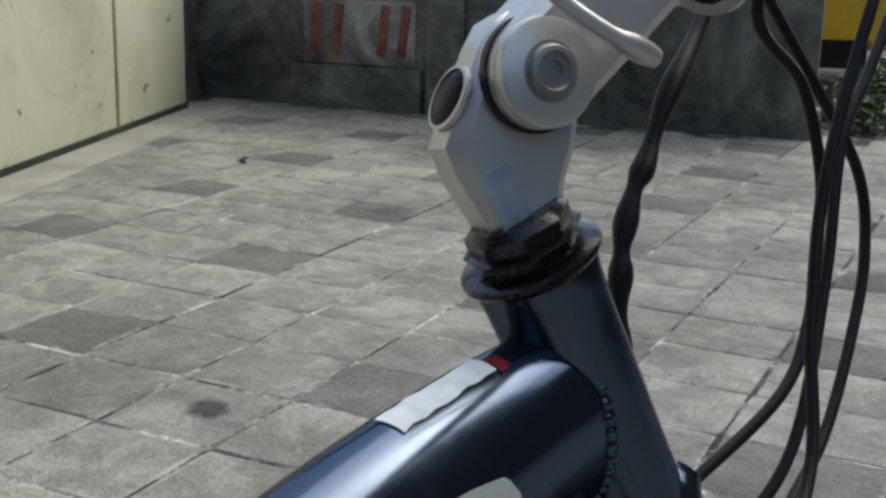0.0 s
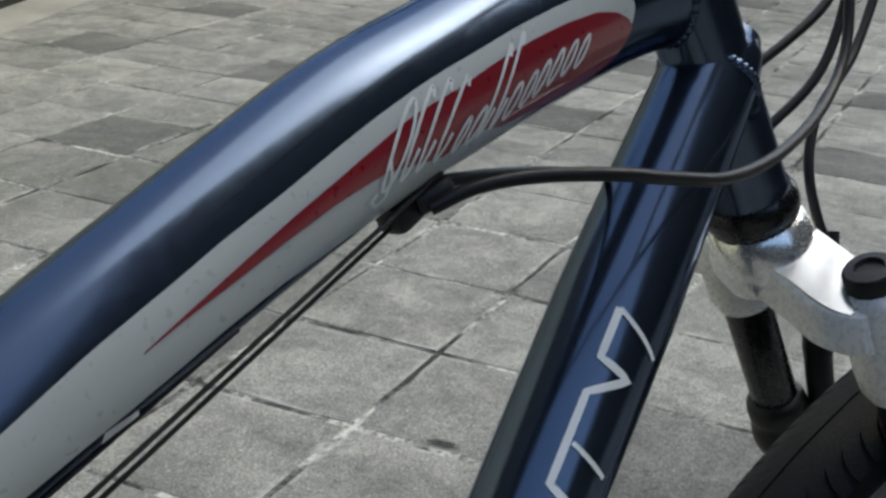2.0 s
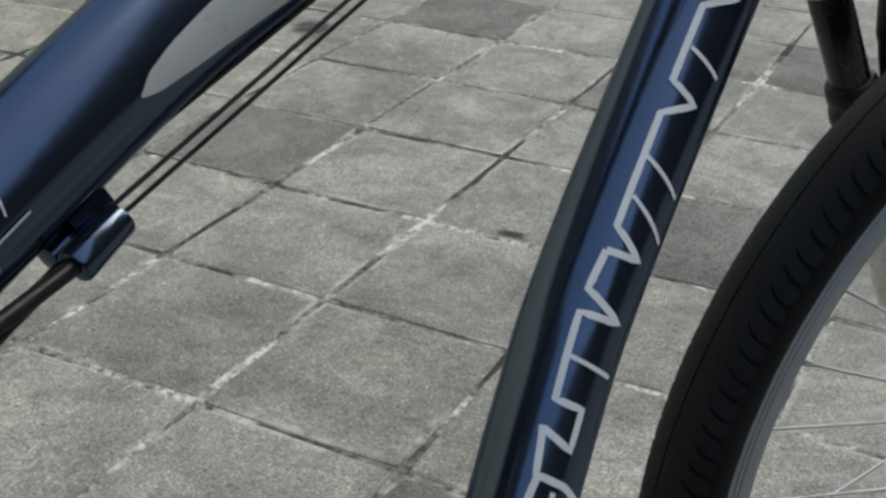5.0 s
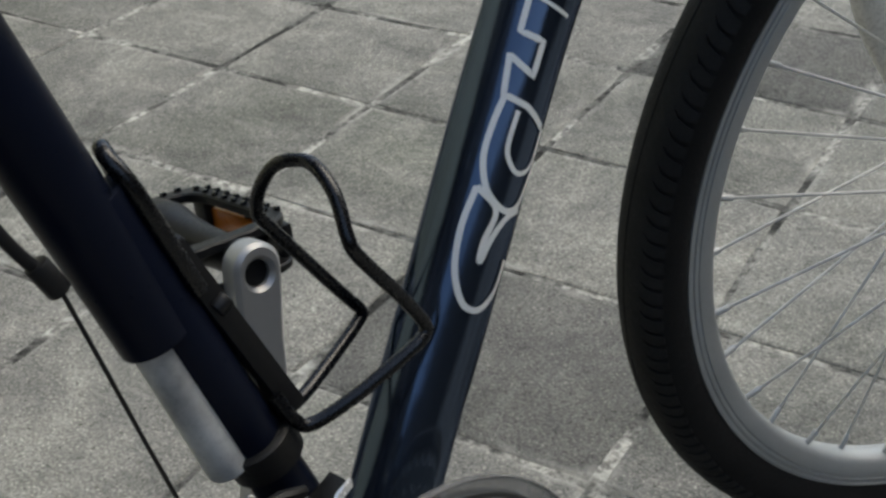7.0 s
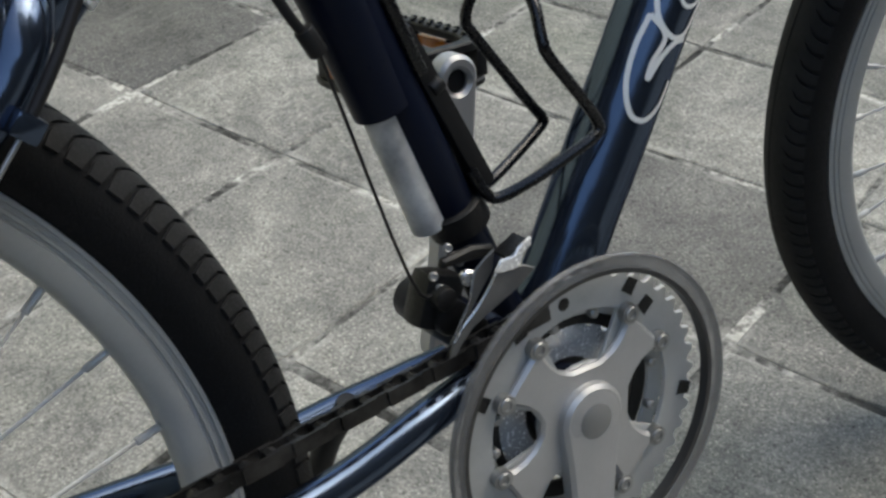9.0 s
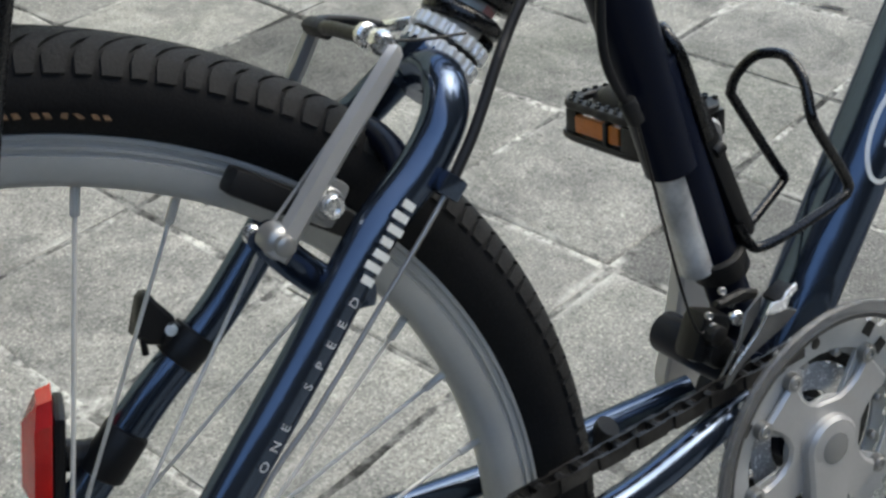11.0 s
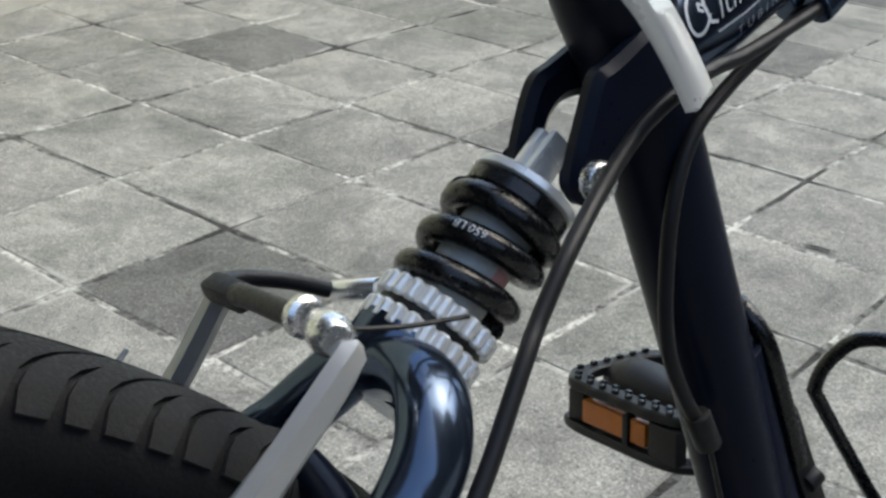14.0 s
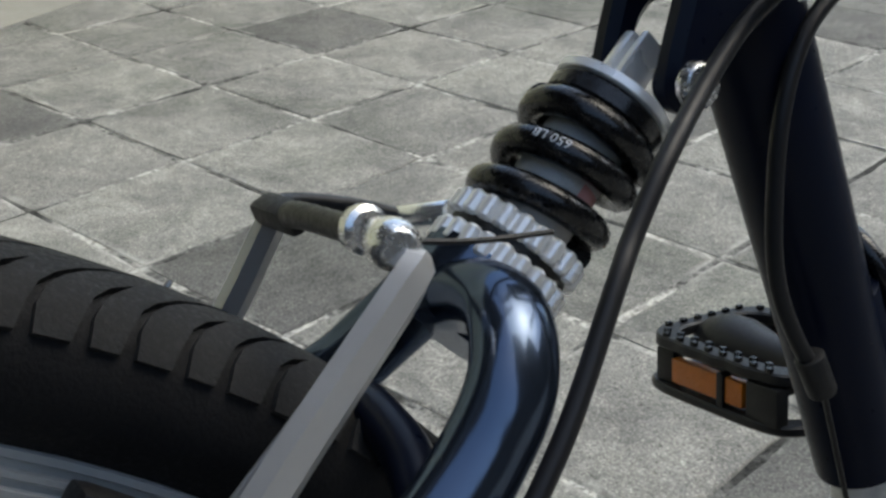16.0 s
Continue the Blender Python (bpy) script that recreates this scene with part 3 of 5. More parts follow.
part("weld_bead", weld(TOP, TOP.length - .0125), NAVY, bike, smooth=60)
part("weld_bead", weld(DOWN, .020), NAVY, bike, smooth=60)
SA0, SA1 = R(-.1235, .708), R(-.0575, .484)
part("seat_sleeve", sweep([SA0, SA0.lerp(SA1, .4), SA0.lerp(SA1, .8), SA1 + R(-.0012, 0)], [.0165, .0163, .0152, .0146], 36), NAVY_DARK, bike, "navy seat tube sleeve in the shaded copy of the paint")
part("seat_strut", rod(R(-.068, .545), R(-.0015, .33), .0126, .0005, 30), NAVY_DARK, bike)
part("seat_post", rod(R(-.0636, .495), R(-.0434, .416), .0095, .0008, 30), TUBE_SILVER, bike, "scuffed silver end of the seat post")
part("upper_post", rod(R(-.121, .70), R(-.170, .86), .0127, .0005, 30), SILVER, bike, "silver seat post")
part("bottom_bracket", rod(R(0, .306, .036), R(0, .306, -.036), .0205, .001, 36), NAVY_DARK, bike)

# shock brackets on the seat tube
near_loop = [(-.108, .668), (-.1301, .6547), (-.1362, .6530), (-.1400, .6435), (-.1460, .6290), (-.1478, .6213), (-.1450, .6155), (-.1390, .6132), (-.1345, .6170), (-.1290, .6280), (-.115, .632), (-.103, .640)]
far_loop = [(-.106, .664), (-.1284, .6525), (-.1354, .6501), (-.1400, .6416), (-.1463, .6235), (-.1420, .6177), (-.1375, .6190), (-.1340, .6246), (-.1320, .6355), (-.1243, .6421), (-.108, .640)]
def eased(loop):
    """Corners cut twice, so that they round off."""
    for _ in range(2):
        loop = [(a[0] + (b[0] - a[0]) * f, a[1] + (b[1] - a[1]) * f) for a, b in zip(loop, loop[1:] + loop[:1]) for f in (.22, .78)]
    return loop


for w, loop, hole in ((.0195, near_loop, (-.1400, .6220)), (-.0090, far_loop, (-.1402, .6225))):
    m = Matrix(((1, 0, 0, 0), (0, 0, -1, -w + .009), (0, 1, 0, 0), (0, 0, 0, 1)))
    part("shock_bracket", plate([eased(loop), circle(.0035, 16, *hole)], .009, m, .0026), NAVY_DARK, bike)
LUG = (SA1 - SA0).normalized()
part("seat_lug", lathe([(.006, .0175), (.008, .0196), (.028, .0196), (.040, .0188), (.052, .0172), (.056, .0160)], SA0, LUG, 40), NAVY_DARK, bike, "navy welded seat lug in the shaded copy of the paint")

# seat clamp and its quick release
clamp = part("seat_clamp", lathe([(0, .0172), (.001, .0200), (.014, .0200), (.015, .0172)], SA0 - (SA1 - SA0).normalized() * .009, SA1 - SA0, 36), BLACK, bike, "black seat clamp")
part("clamp_ear", block((.018, .014, .014), pose(-.144, 0, .6970, 0, 17, 0), .004), BLACK, clamp)
QX, QZ = -.149, .6885
part("skewer", rod(R(QX, QZ, .03), R(QX, QZ, -.010), .003), STEEL, clamp)
nut = lathe([(0, .0062), (.004, .0062), (.0055, .0098), (.0160, .0102), (.0170, .0086), (.0190, .0086), (.0200, .0110), (.0245, .0110), (.0265, .0092), (.0268, .0001)], R(QX - .002, QZ + .001, .0150), (0, 1, 0), 24)
part("nut", nut, STEEL, clamp, "knurled steel nut")
left_edge = smooth_line([(-.1575, -.042, .6925), (-.1513, -.042, .6873), (-.1435, -.042, .6793), (-.1354, -.042, .6690), (-.1271, -.042, .6554), (-.1203, -.042, .6415)], 5)
right_edge = smooth_line([(-.1480, -.036, .6990), (-.1403, -.036, .6913), (-.1296, -.036, .6795), (-.1210, -.036, .6687), (-.1121, -.036, .6546), (-.1080, -.036, .6470)], 5)
lv, lf = [], []
for i, (p, q) in enumerate(zip(left_edge, right_edge)):
    t = (left_edge[min(i + 1, len(left_edge) - 1)] - left_edge[max(i - 1, 0)]).normalized()
    inward = (q - p).cross(t).normalized()
    if inward.y < 0:
        inward = -inward
    deep = .0075 - .0035 * i / (len(left_edge) - 1)
    e = (q - p).normalized() * .0012
    lv += [p + inward * .0012, p + e, q - e, q + inward * .0012, q + inward * deep, p + inward * deep]
for i in range(len(left_edge) - 1):
    for k in range(6):
        a, b = i * 6, i * 6 + 6
        lf.append((a + k, a + (k + 1) % 6, b + (k + 1) % 6, b + k))
lf += [tuple(range(6))[::-1], tuple(len(lv) - 6 + k for k in range(6))]
part("quick_release_lever", (lv, lf), LEVER, clamp, "curved silver quick-release lever", 50)
head = [(-.1640, .6990), (-.1639, .6866), (-.1617, .6838), (-.1546, .6817), (-.1490, .6800), (-.1475, .6830), (-.1520, .6900), (-.1580, .6990)]
part("lever_head", plate([head], .0120, Matrix(((1, 0, 0, 0), (0, 0, -1, -.0225), (0, 1, 0, 0), (0, 0, 0, 1))), .002), SILVER, clamp, "satin lever head")
part("pivot_pin", lathe([(0, .0030), (.0004, .0030), (.0005, .0001)], R(-.1592, .6890, .0345), (0, -1, 0), 16), STEEL, clamp)

# coil shock
shock = part("shock_body", lathe([(0, .0110), (0, .0160), (.002, .0172), (.022, .0172), (.024, .016)], R(-.2082, .5672), R(.762, .647), 36), NAVY, bike, "navy lower shock body")
SD = Vector((.039, 0, .0345)).normalized()
S0 = R(-.1915, .582)
u0 = SD.cross(Y).normalized()
part("shock_shaft", rod(S0, S0 + SD * .0470, .0114, .0005, 24), DUSTY, shock, "dusty metal damper body")
label_v = [S0 + SD * h + .0117 * (math.cos(radians(a)) * u0 + math.sin(radians(a)) * Y) for a in range(-128, -80, 8) for h in (.0205, .0285)]
part("shaft_label", (label_v, [(2 * k, 2 * k + 1, 2 * k + 3, 2 * k + 2) for k in range(len(label_v) // 2 - 1)]), worn("faded pink label", (0.50, 0.24, 0.22), 0.6, 0, 0, 0.3, 120), shock, "faded pink label on the damper")
part("top_plate", lathe([(0, .0165), (.0005, .0172), (.0027, .0172), (.0032, .0166), (.0032, .0060)], S0 + SD * .0527, SD, 36), LEVER, shock, "polished spring plate")
part("spring_seat", lathe([(0, .0090), (0, .0160), (.0010, .0170), (.0050, .0170), (.0060, .0160), (.0062, .0080)], S0 + SD * .0464, SD, 36), BLACK_GLOSS, shock, "black upper spring seat")
part("shock_eye", merge(block((.019, .0042, .010), basis(S0 + SD * .0650 + Y * .0055, SD, Y), .0012), block((.019, .0024, .010), basis(S0 + SD * .0650 - Y * .0010, SD, Y), .0008), block((.018, .0040, .006), basis(S0 + SD * .0645 + Y * .0022, SD, Y), .0005)), LEVER, shock, "bright forked shock eye")
part("shock_bolt", lathe([(0, .0062), (.003, .0062), (.004, .0054), (.0041, .0036), (.002, .0032), (.002, 0.0001)], R(-.1400, .6220, .0195), (0, -1, 0), 12), CHROME, shock, "steel shock bolt")
n = 190
spring = []
for k in range(n + 1):
    tau = -.55 + 3.50 * k / n
    rise = min(.0425, .0162 + .0128 * max(0.0, tau) + .0008 * min(0.0, tau))
    a = -2 * math.pi * tau
    spring.append(S0 + SD * rise + .0160 * (math.cos(a) * u0 + math.sin(a) * Y))
coil = part("coil_spring", sweep(spring, .0041, 14), BLACK_GLOSS, shock, "glossy black coil spring")
for s in (-.004, .0048):
    pts = []
    for k in range(176):
        r, a = (.0190, .0196, .0197, .0197, .0196, .0190, .0176, .0176)[k % 8], 2 * math.pi * k / 176
        pts.append((r * math.cos(a), r * math.sin(a)))
    m = basis(S0 + SD * s, SD.cross(Y), Y)
    if m.to_3x3().col[2].dot(SD) < 0:
        m = m @ pose(0, 0, 0, 180)
    part("preload_collar", plate([pts, circle(.012, 32)], .0066, m, .0008), LEVER, shock, "notched silver preload collar")
# Black sleeve fills notches and gap, giving them the dark of deep shade.
part("collar_notch_fill", rod(S0 - SD * .0045, S0 + SD * .0108, .0172, .0006, 36), GREASE, shock, "black sleeve added to darken the collar notches")
coil_text = bpy.data.curves.new("letters", "FONT")
coil_text.body, coil_text.size, coil_text.resolution_u = "650 LB", .0038, 2
coil_ob = bpy.data.objects.new("letters", coil_text)
coil_mesh = bpy.data.meshes.new_from_object(coil_ob)
bpy.data.objects.remove(coil_ob)
lv = []
for v in coil_mesh.vertices:
    a = radians(-50) + v.co.x / .0203
    up_c = SD * (.0290 - a / (2 * math.pi) * .0128 - (v.co.y - .0019))
    lv.append(S0 + up_c + (math.cos(a) * u0 + math.sin(a) * Y) * (.0205 - 115 * (v.co.y - .0019) ** 2))
part("lettering", (lv, [tuple(p.vertices) for p in coil_mesh.polygons]), TEXT_GREY, coil, "white printed spring rating", 0)
bpy.data.meshes.remove(coil_mesh)

# swingarm
stay_line = [(-.2065, .578, .004), (-.2110, .584, .026), (-.2160, .5835, .042), (-.2230, .5740, .0515), (-.2330, .5620, .0540), (-.2448, .5520, .0555), (-.2710, .5336, .0580), (-.3147, .4916, .0630), (-.3558, .4520, .0660), (-.4480, .3560, .0680)]
left_line = [(-.2040, .580, .004), (-.2054, .5753, .014), (-.2101, .5648, .027), (-.2183, .5540, .037), (-.2319, .5448, .043), (-.2550, .5255, .047), (-.3027, .4767, .050), (-.3410, .4483, .051), (-.3653, .4264, .053), (-.4480, .3500, .060)]
part("swingarm_yoke", sweep(smooth_line([R(-.196, .583), R(-.200, .580), R(-.205, .576)], 5), .0158, 28), NAVY, bike)
for sgn in (1, -1):
    part("seat_stay", sweep(smooth_line([R(x, z, sgn * w) for x, z, w in (stay_line if sgn > 0 else left_line)], 8), .0106, 20, .85), NAVY, bike)
    low_z = 0.0 if sgn > 0 else -.034
    part("chain_stay", sweep(smooth_line([R(-.028, .346 + low_z * .8, sgn * .030), R(-.085, .345 + low_z, sgn * .044), R(-.148, .336 + low_z * .8, sgn * .049), R(-.25, .335 + low_z * .5, sgn * .054), R(-.445, .333, sgn * .062)], 8), .0092, 18), NAVY, bike)
    part("dropout", block((.045, .006, .05), pose(-.4505, -sgn * .0635, .342, 0, 30, 0), .002), NAVY_DARK, bike)
    if sgn < 0:
        continue
    br = smooth_line([R(-.312, .548, sgn * .050), R(-.300, .530, sgn * .046), R(-.283, .512, sgn * .050), R(-.274, .513, sgn * .058)], 6)
    part("brake_bridge", sweep(br, .0075, 14), NAVY, bike)
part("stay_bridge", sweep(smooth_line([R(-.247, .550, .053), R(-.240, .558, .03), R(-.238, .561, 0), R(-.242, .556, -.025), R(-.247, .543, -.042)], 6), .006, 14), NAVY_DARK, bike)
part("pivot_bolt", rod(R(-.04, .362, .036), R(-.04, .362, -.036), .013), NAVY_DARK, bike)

# decals and lettering on the frame
white_hi = [(.1165, -5), (.122, 4), (.132, 9), (.145, 11), (.164, 13), (.185, 15), (.205, 17), (.228, 17), (.2469, 18), (.2677, 17), (.29, 18), (.3128, 19), (.337, 21), (.3656, 21), (.394, 19), (.412, 16), (.426, 9), (.4298, -5)]
white_lo = [(.1165, -7), (.1215, -14), (.1376, -23), (.1545, -29), (.175, -34), (.19, -36), (.205, -38), (.2225, -38), (.24, -37), (.2585, -39), (.2827, -47), (.3054, -57), (.33, -58), (.3506, -51), (.377, -49), (.4071, -50), (.4241, -34), (.4298, -10)]
part("decal_band", TOP.patch(white_lo, white_hi, .0004, 64, 10), CREAM_DECAL, bike, "pearl white decal band")
red_hi = [(.2140, -5), (.23, -3), (.2469, -1), (.2658, 1), (.2846, 2), (.3016, 4), (.3148, 6), (.3374, 6), (.3506, 8), (.3713, 8), (.3902, 6), (.4070, 2), (.4180, -5), (.4245, -13), (.4270, -19)]
red_lo = [(.2140, -6), (.2281, -6), (.245, -8), (.262, -9), (.2809, -11), (.3016, -16), (.3242, -34), (.3449, -32), (.3544, -40), (.377, -48), (.3960, -50), (.4080, -48), (.4180, -42), (.4240, -32), (.4270, -23)]
part("decal_flame", TOP.patch(red_lo, red_hi, .0007, 60, 8), RED, bike, "dark red decal")
# slanting outlined loops in place of a written logo: foot, height and width of each
SCRIPT = [(.2990, 38, .0075), (.3065, 40, .0050), (.3135, 40, .0050), (.3215, 38, .0050), (.3300, 16, .0032), (.3365, 17, .0042), (.3410, 42, .0030), (.3470, 44, .0030), (.3540, 17, .0046), (.3620, 17, .0040), (.3690, 17, .0040), (.3765, 17, .0040), (.3840, 17, .0040), (.3915, 16, .0040)]
for k, (s, h, wide) in enumerate(SCRIPT):
    foot = -27 - 7 * math.sin(math.pi * min(1, max(0, (s - .299) / .08)))
    turns = [i * 2 * math.pi / 16 + .8 for i in range(17 if h < 30 or k == 0 else 14)]
    h = h * 1.12
    loop = [(s + wide * .5 * math.cos(a) + .0185 * h / 40 * (.5 + .5 * math.sin(a)), foot + h * (.5 + .5 * math.sin(a))) for a in turns]
    part("decal_stroke", TOP.stripe(loop, .00125, .0010), WHITE, bike, "white script-like stroke")
tail = [(.3035, -8), (.3025, -22), (.2990, -33), (.2950, -34), (.2935, -28), (.2960, -25)]
part("decal_stroke", TOP.stripe(tail, .0013, .0010), WHITE, bike, "white script-like stroke")
sticker_lo, sticker_hi = [(.1960, -47), (.2085, -54)], [(.1975, -37), (.2080, -43)]
part("tube_sticker", TOP.patch(sticker_lo, sticker_hi, .0006, 6, 4), FOIL, bike, "small grey sticker under the top tube")
rnd = random.Random(8)
lab_lo = [(.407 + .004 * k, 66 + rnd.uniform(-1.5, 1.5)) for k in range(10)]
lab_hi = [(.407 + .004 * k, 94 + rnd.uniform(-3, 3)) for k in range(10)]
part("head_label", TOP.patch(lab_lo, lab_hi, .0005, 18, 10), FOIL, bike, "bright torn foil label on the top tube")
part("label_tip", TOP.patch([(.4435, 62), (.4475, 64)], [(.4435, 84), (.4475, 80)], .0006, 4, 8), RED, bike, "red end of the foil label")


def outline(pts, width=.0029):
    part("decal_outline", DOWN.stripe(pts, width, .0006), WHITE, bike, "white outlined logo stroke")


# open zigzag outline down the side of the down tube, in place of a logo
outline([(.1303, -46), (.1491, -46), (.1521, -14), (.1624, -46), (.1962, -46), (.2012, -14), (.2106, -45), (.2589, -44), (.2674, -8), (.2689, -45)])
outline([(.2689, -45), (.285, -49), (.2927, -4), (.2942, -49), (.3262, -47), (.3274, -17), (.3433, -17), (.3377, -49)])
for a, b in (((.1303, -46), (.1397, 6)), ((.1803, -41), (.1856, 0)), ((.2286, -42), (.2371, 10)), ((.2453, -40), (.2562, 13)), ((.3094, -47), (.3127, 7))):
    outline([a, b], .0018)
def rounded(pts, n=6):
    return [(p.x, p.y * 1000) for p in smooth_line([(s, t / 1000, 0) for s, t in pts], n)]


outline([(.3365, -51), (.3545, -45), (.3565, -13), (.363, 21)])
outline(rounded([(.3542, -43), (.3700, -48), (.3845, -47), (.3974, -32), (.4033, -4), (.3989, 17), (.3895, 24), (.3780, 30)]))
outline(rounded([(.3595, -23), (.3771, -23), (.3850, -7), (.3848, 9), (.3786, 22), (.3630, 24)]), .0024)
outline(rounded([(.3962, -46), (.4153, -51), (.4342, -45), (.4471, -27), (.4492, -7), (.4445, 9), (.4359, 20), (.4245, 22)]))
outline(rounded([(.3962, -46), (.4042, -16), (.4189, -21), (.4277, -19), (.4156, -11), (.4056, 3), (.4012, 22)]))

part("lettering", TOP.lettering("luminum", .0122, .0290, 3, .0006, .45, .98, .0002), TEXT_GREY, bike, "silver script lettering", 0)
big_a = [(.0232 + .0050 * math.cos(radians(a)) + .0026 * math.sin(radians(a)), 23 + 19 * math.sin(radians(a))) for a in range(50, 340, 15)]
part("script_capital", merge(TOP.stripe(big_a, .0010, .0007), TOP.stripe([(.0285, 40), (.0262, 24), (.0256, 8), (.0282, 4)], .0011, .0007), TOP.stripe([(.0262, 24), (.0246, 30), (.0236, 24), (.0250, 20)], .0009, .0007)), TEXT_GREY, bike, "silver script capital", 0)
part("lettering", TOP.lettering("TUBING", .0046, .0350, -27, .0006, .1, 1.75), TEXT_MID, bike, "small dull capital lettering", 0)
part("lettering_rule", TOP.stripe([(.0270, -5), (.0396, -8), (.075, -7)], .0007, .0006), TEXT_GREY, bike)

# lettering down the right-hand stay, words read up towards the shock
def stay_letters(text, size, s_along, spacing):
    cu = bpy.data.curves.new("letters", "FONT")
    cu.body, cu.size, cu.space_character, cu.resolution_u = text, size, spacing, 2
    ob = bpy.data.objects.new("letters", cu)
    mesh = bpy.data.meshes.new_from_object(ob)
    bpy.data.objects.remove(ob)
    a, b = R(-.3558, .4520, .0660), R(-.2710, .5336, .0580)
    d = (b - a).normalized()
    face = (Vector((.12, -.97, -.06)) - d * Vector((.12, -.97, -.06)).dot(d)).normalized()
    m = basis(a + d * s_along, d, face.cross(d))
    verts = [m @ Vector((v.co.x, v.co.y - size * .3, 0)) for v in mesh.vertices]
    nrm = m.to_3x3().col[2]
    verts = [v + nrm * .0109 for v in verts]
    faces = [tuple(p.vertices) for p in mesh.polygons]
    bpy.data.meshes.remove(mesh)
    return verts, faces
part("lettering", merge(*[stay_letters(c, .0064, .0160 + .0093 * k, 1.0) for k, c in enumerate("ONE SPEED") if c != " "]), TEXT_GREY, bike, "white widely spaced capital lettering", 0)
for k in range(7):
    a, b = R(-.3558, .4520, .0660), R(-.2710, .5336, .0580)
    d = (b - a).normalized()
    face = (Vector((.12, -.97, -.06)) - d * Vector((.12, -.97, -.06)).dot(d)).normalized()
    m = basis(a + d * (.101 + .0058 * k), d, face.cross(d))
    part("decal_bar", block((.0034, .0085 if k % 3 else .0065, .0006), m @ pose(0.002, .0006 if k % 2 else -.0004, .0109), 0), WHITE, bike, "", 0)

# headset and stem
hs = part("headset", lathe([(-.002, .0178), (-.0005, .0198), (.0008, .0207), (.0022, .0205), (.0030, .0185), (.0034, .0142), (.0075, .0138)], HB, HAX, 36), BLACK_GLOSS, bike, "black threaded headset")
part("lock_nut", lathe([(0, .0140), (.0008, .0172), (.0018, .0174), (.0024, .0152), (.0068, .0152), (.0090, .0125)], HB + HAX * .0066, HAX, 8), BLACK_GLOSS, hs)
part("lower_cup", lathe([(-.002, .0170), (0, .0192), (.003, .0204), (.009, .0202), (.012, .0185)], HA, HAX, 36), BLACK_GLOSS, hs)
STEER = -19.77
FW = Vector((math.cos(radians(STEER)), math.sin(radians(STEER)), 0))
RT = Vector((math.sin(radians(STEER)), -math.cos(radians(STEER)), 0))
UP = Vector((0, 0, 1))
PIV = Vector((.330, 0, .897))
B0 = HB + HAX * .0125
stem_m = basis(PIV - RT * .0090, FW, UP)
if stem_m.to_3x3().col[2].dot(RT) < 0:
    stem_m = basis(PIV + RT * .0090, FW, UP)
stem_loop = [(-.0120, -.048), (-.0240, -.0245), (-.0265, -.0165), (-.0195, -.003), (-.0130, .0085), (-.008, .0150), (-.002, .0175), (.006, .0172), (.0130, .0110), (.0165, .002), (.0160, -.012), (.0130, -.022), (.0085, -.031), (.0066, -.048)]
stem = part("stem", plate([stem_loop], .0180, stem_m, .0040), STEM_SILVER, bike, "satin silver adjustable stem")
part("stem_quill", rod(B0, PIV - UP * .042 - FW * .002, .0088, .0006, 30), STEM_SILVER, stem)
ARM = (FW * math.cos(radians(36)) + UP * math.sin(radians(36))).normalized()
arm_m = basis(PIV - RT * .0065, ARM, UP - ARM * UP.dot(ARM))
if arm_m.to_3x3().col[2].dot(RT) < 0:
    arm_m = basis(PIV + RT * .0185, ARM, UP - ARM * UP.dot(ARM))
arm_loop = [(.0152 * math.cos(radians(a)), .0152 * math.sin(radians(a))) for a in range(90, 271, 15)] + [(.03, -.0156), (.06, -.0155), (.085, -.0145), (.085, .0145), (.03, .0155)]
part("stem_arm", merge(plate([arm_loop], .025, arm_m, .0035), rod(PIV + RT * .0142, PIV + RT * .0188, .0150, .0014, 44)), STEM_SILVER, stem)
part("arm_rib", sweep([PIV + ARM * .012 + RT * .0125 + UP * .012, PIV + ARM * .05 + RT * .0125 + UP * .010], .0028, 10), STEM_SILVER, stem)
part("stem_bolt", lathe([(0, .0072), (.0016, .0072), (.0024, .0066), (.0026, .0052), (.0018, .0047), (.0018, .0028), (-.002, .0026), (-.002, .0001)], PIV + RT * .0184, RT, 32), STEEL, stem, "round steel pivot bolt")
# Black disc stands in for the shade in the joint round the pivot.
part("pivot_gap_disc", lathe([(0, .0100), (.0002, .0160), (.0030, .0160), (.0032, .0100)], PIV + RT * .0088, RT, 44), GREASE, stem, "black disc in place of the dark gap round the pivot")
part("bolt_groove", lathe([(0, .0082), (.0004, .0082), (.0005, .0066)], PIV + RT * .0186, RT, 36), STEEL, stem)
plug_d = (-FW * .88 + UP * .47).normalized()
part("stem_plug", lathe([(0, .0082), (.0010, .0082), (.0018, .0072)], PIV - FW * .0200 - UP * .0040, plug_d, 28), NAVY_DARK, stem, "dark plug in the stem")
part("plug_rim", hoop([(.0082, 0), (.0092, 0), (.0092, .0016), (.0082, .0018)], PIV - FW * .0200 - UP * .0040, plug_d, 36), STEM_SILVER, stem)
stick_x = (FW * .36 - UP * .93).normalized()
part("stem_sticker", block((.020, .0100, .0006), basis(PIV - FW * .0118 - UP * .0330 + RT * .0093, stick_x, UP), .0002), worn("worn foil sticker", (0.42, 0.45, 0.49), .4, .2, 0, .3, 400), stem, "worn pale sticker")
BARC = PIV + (FW * math.cos(radians(26)) + UP * math.sin(radians(26))) * .082
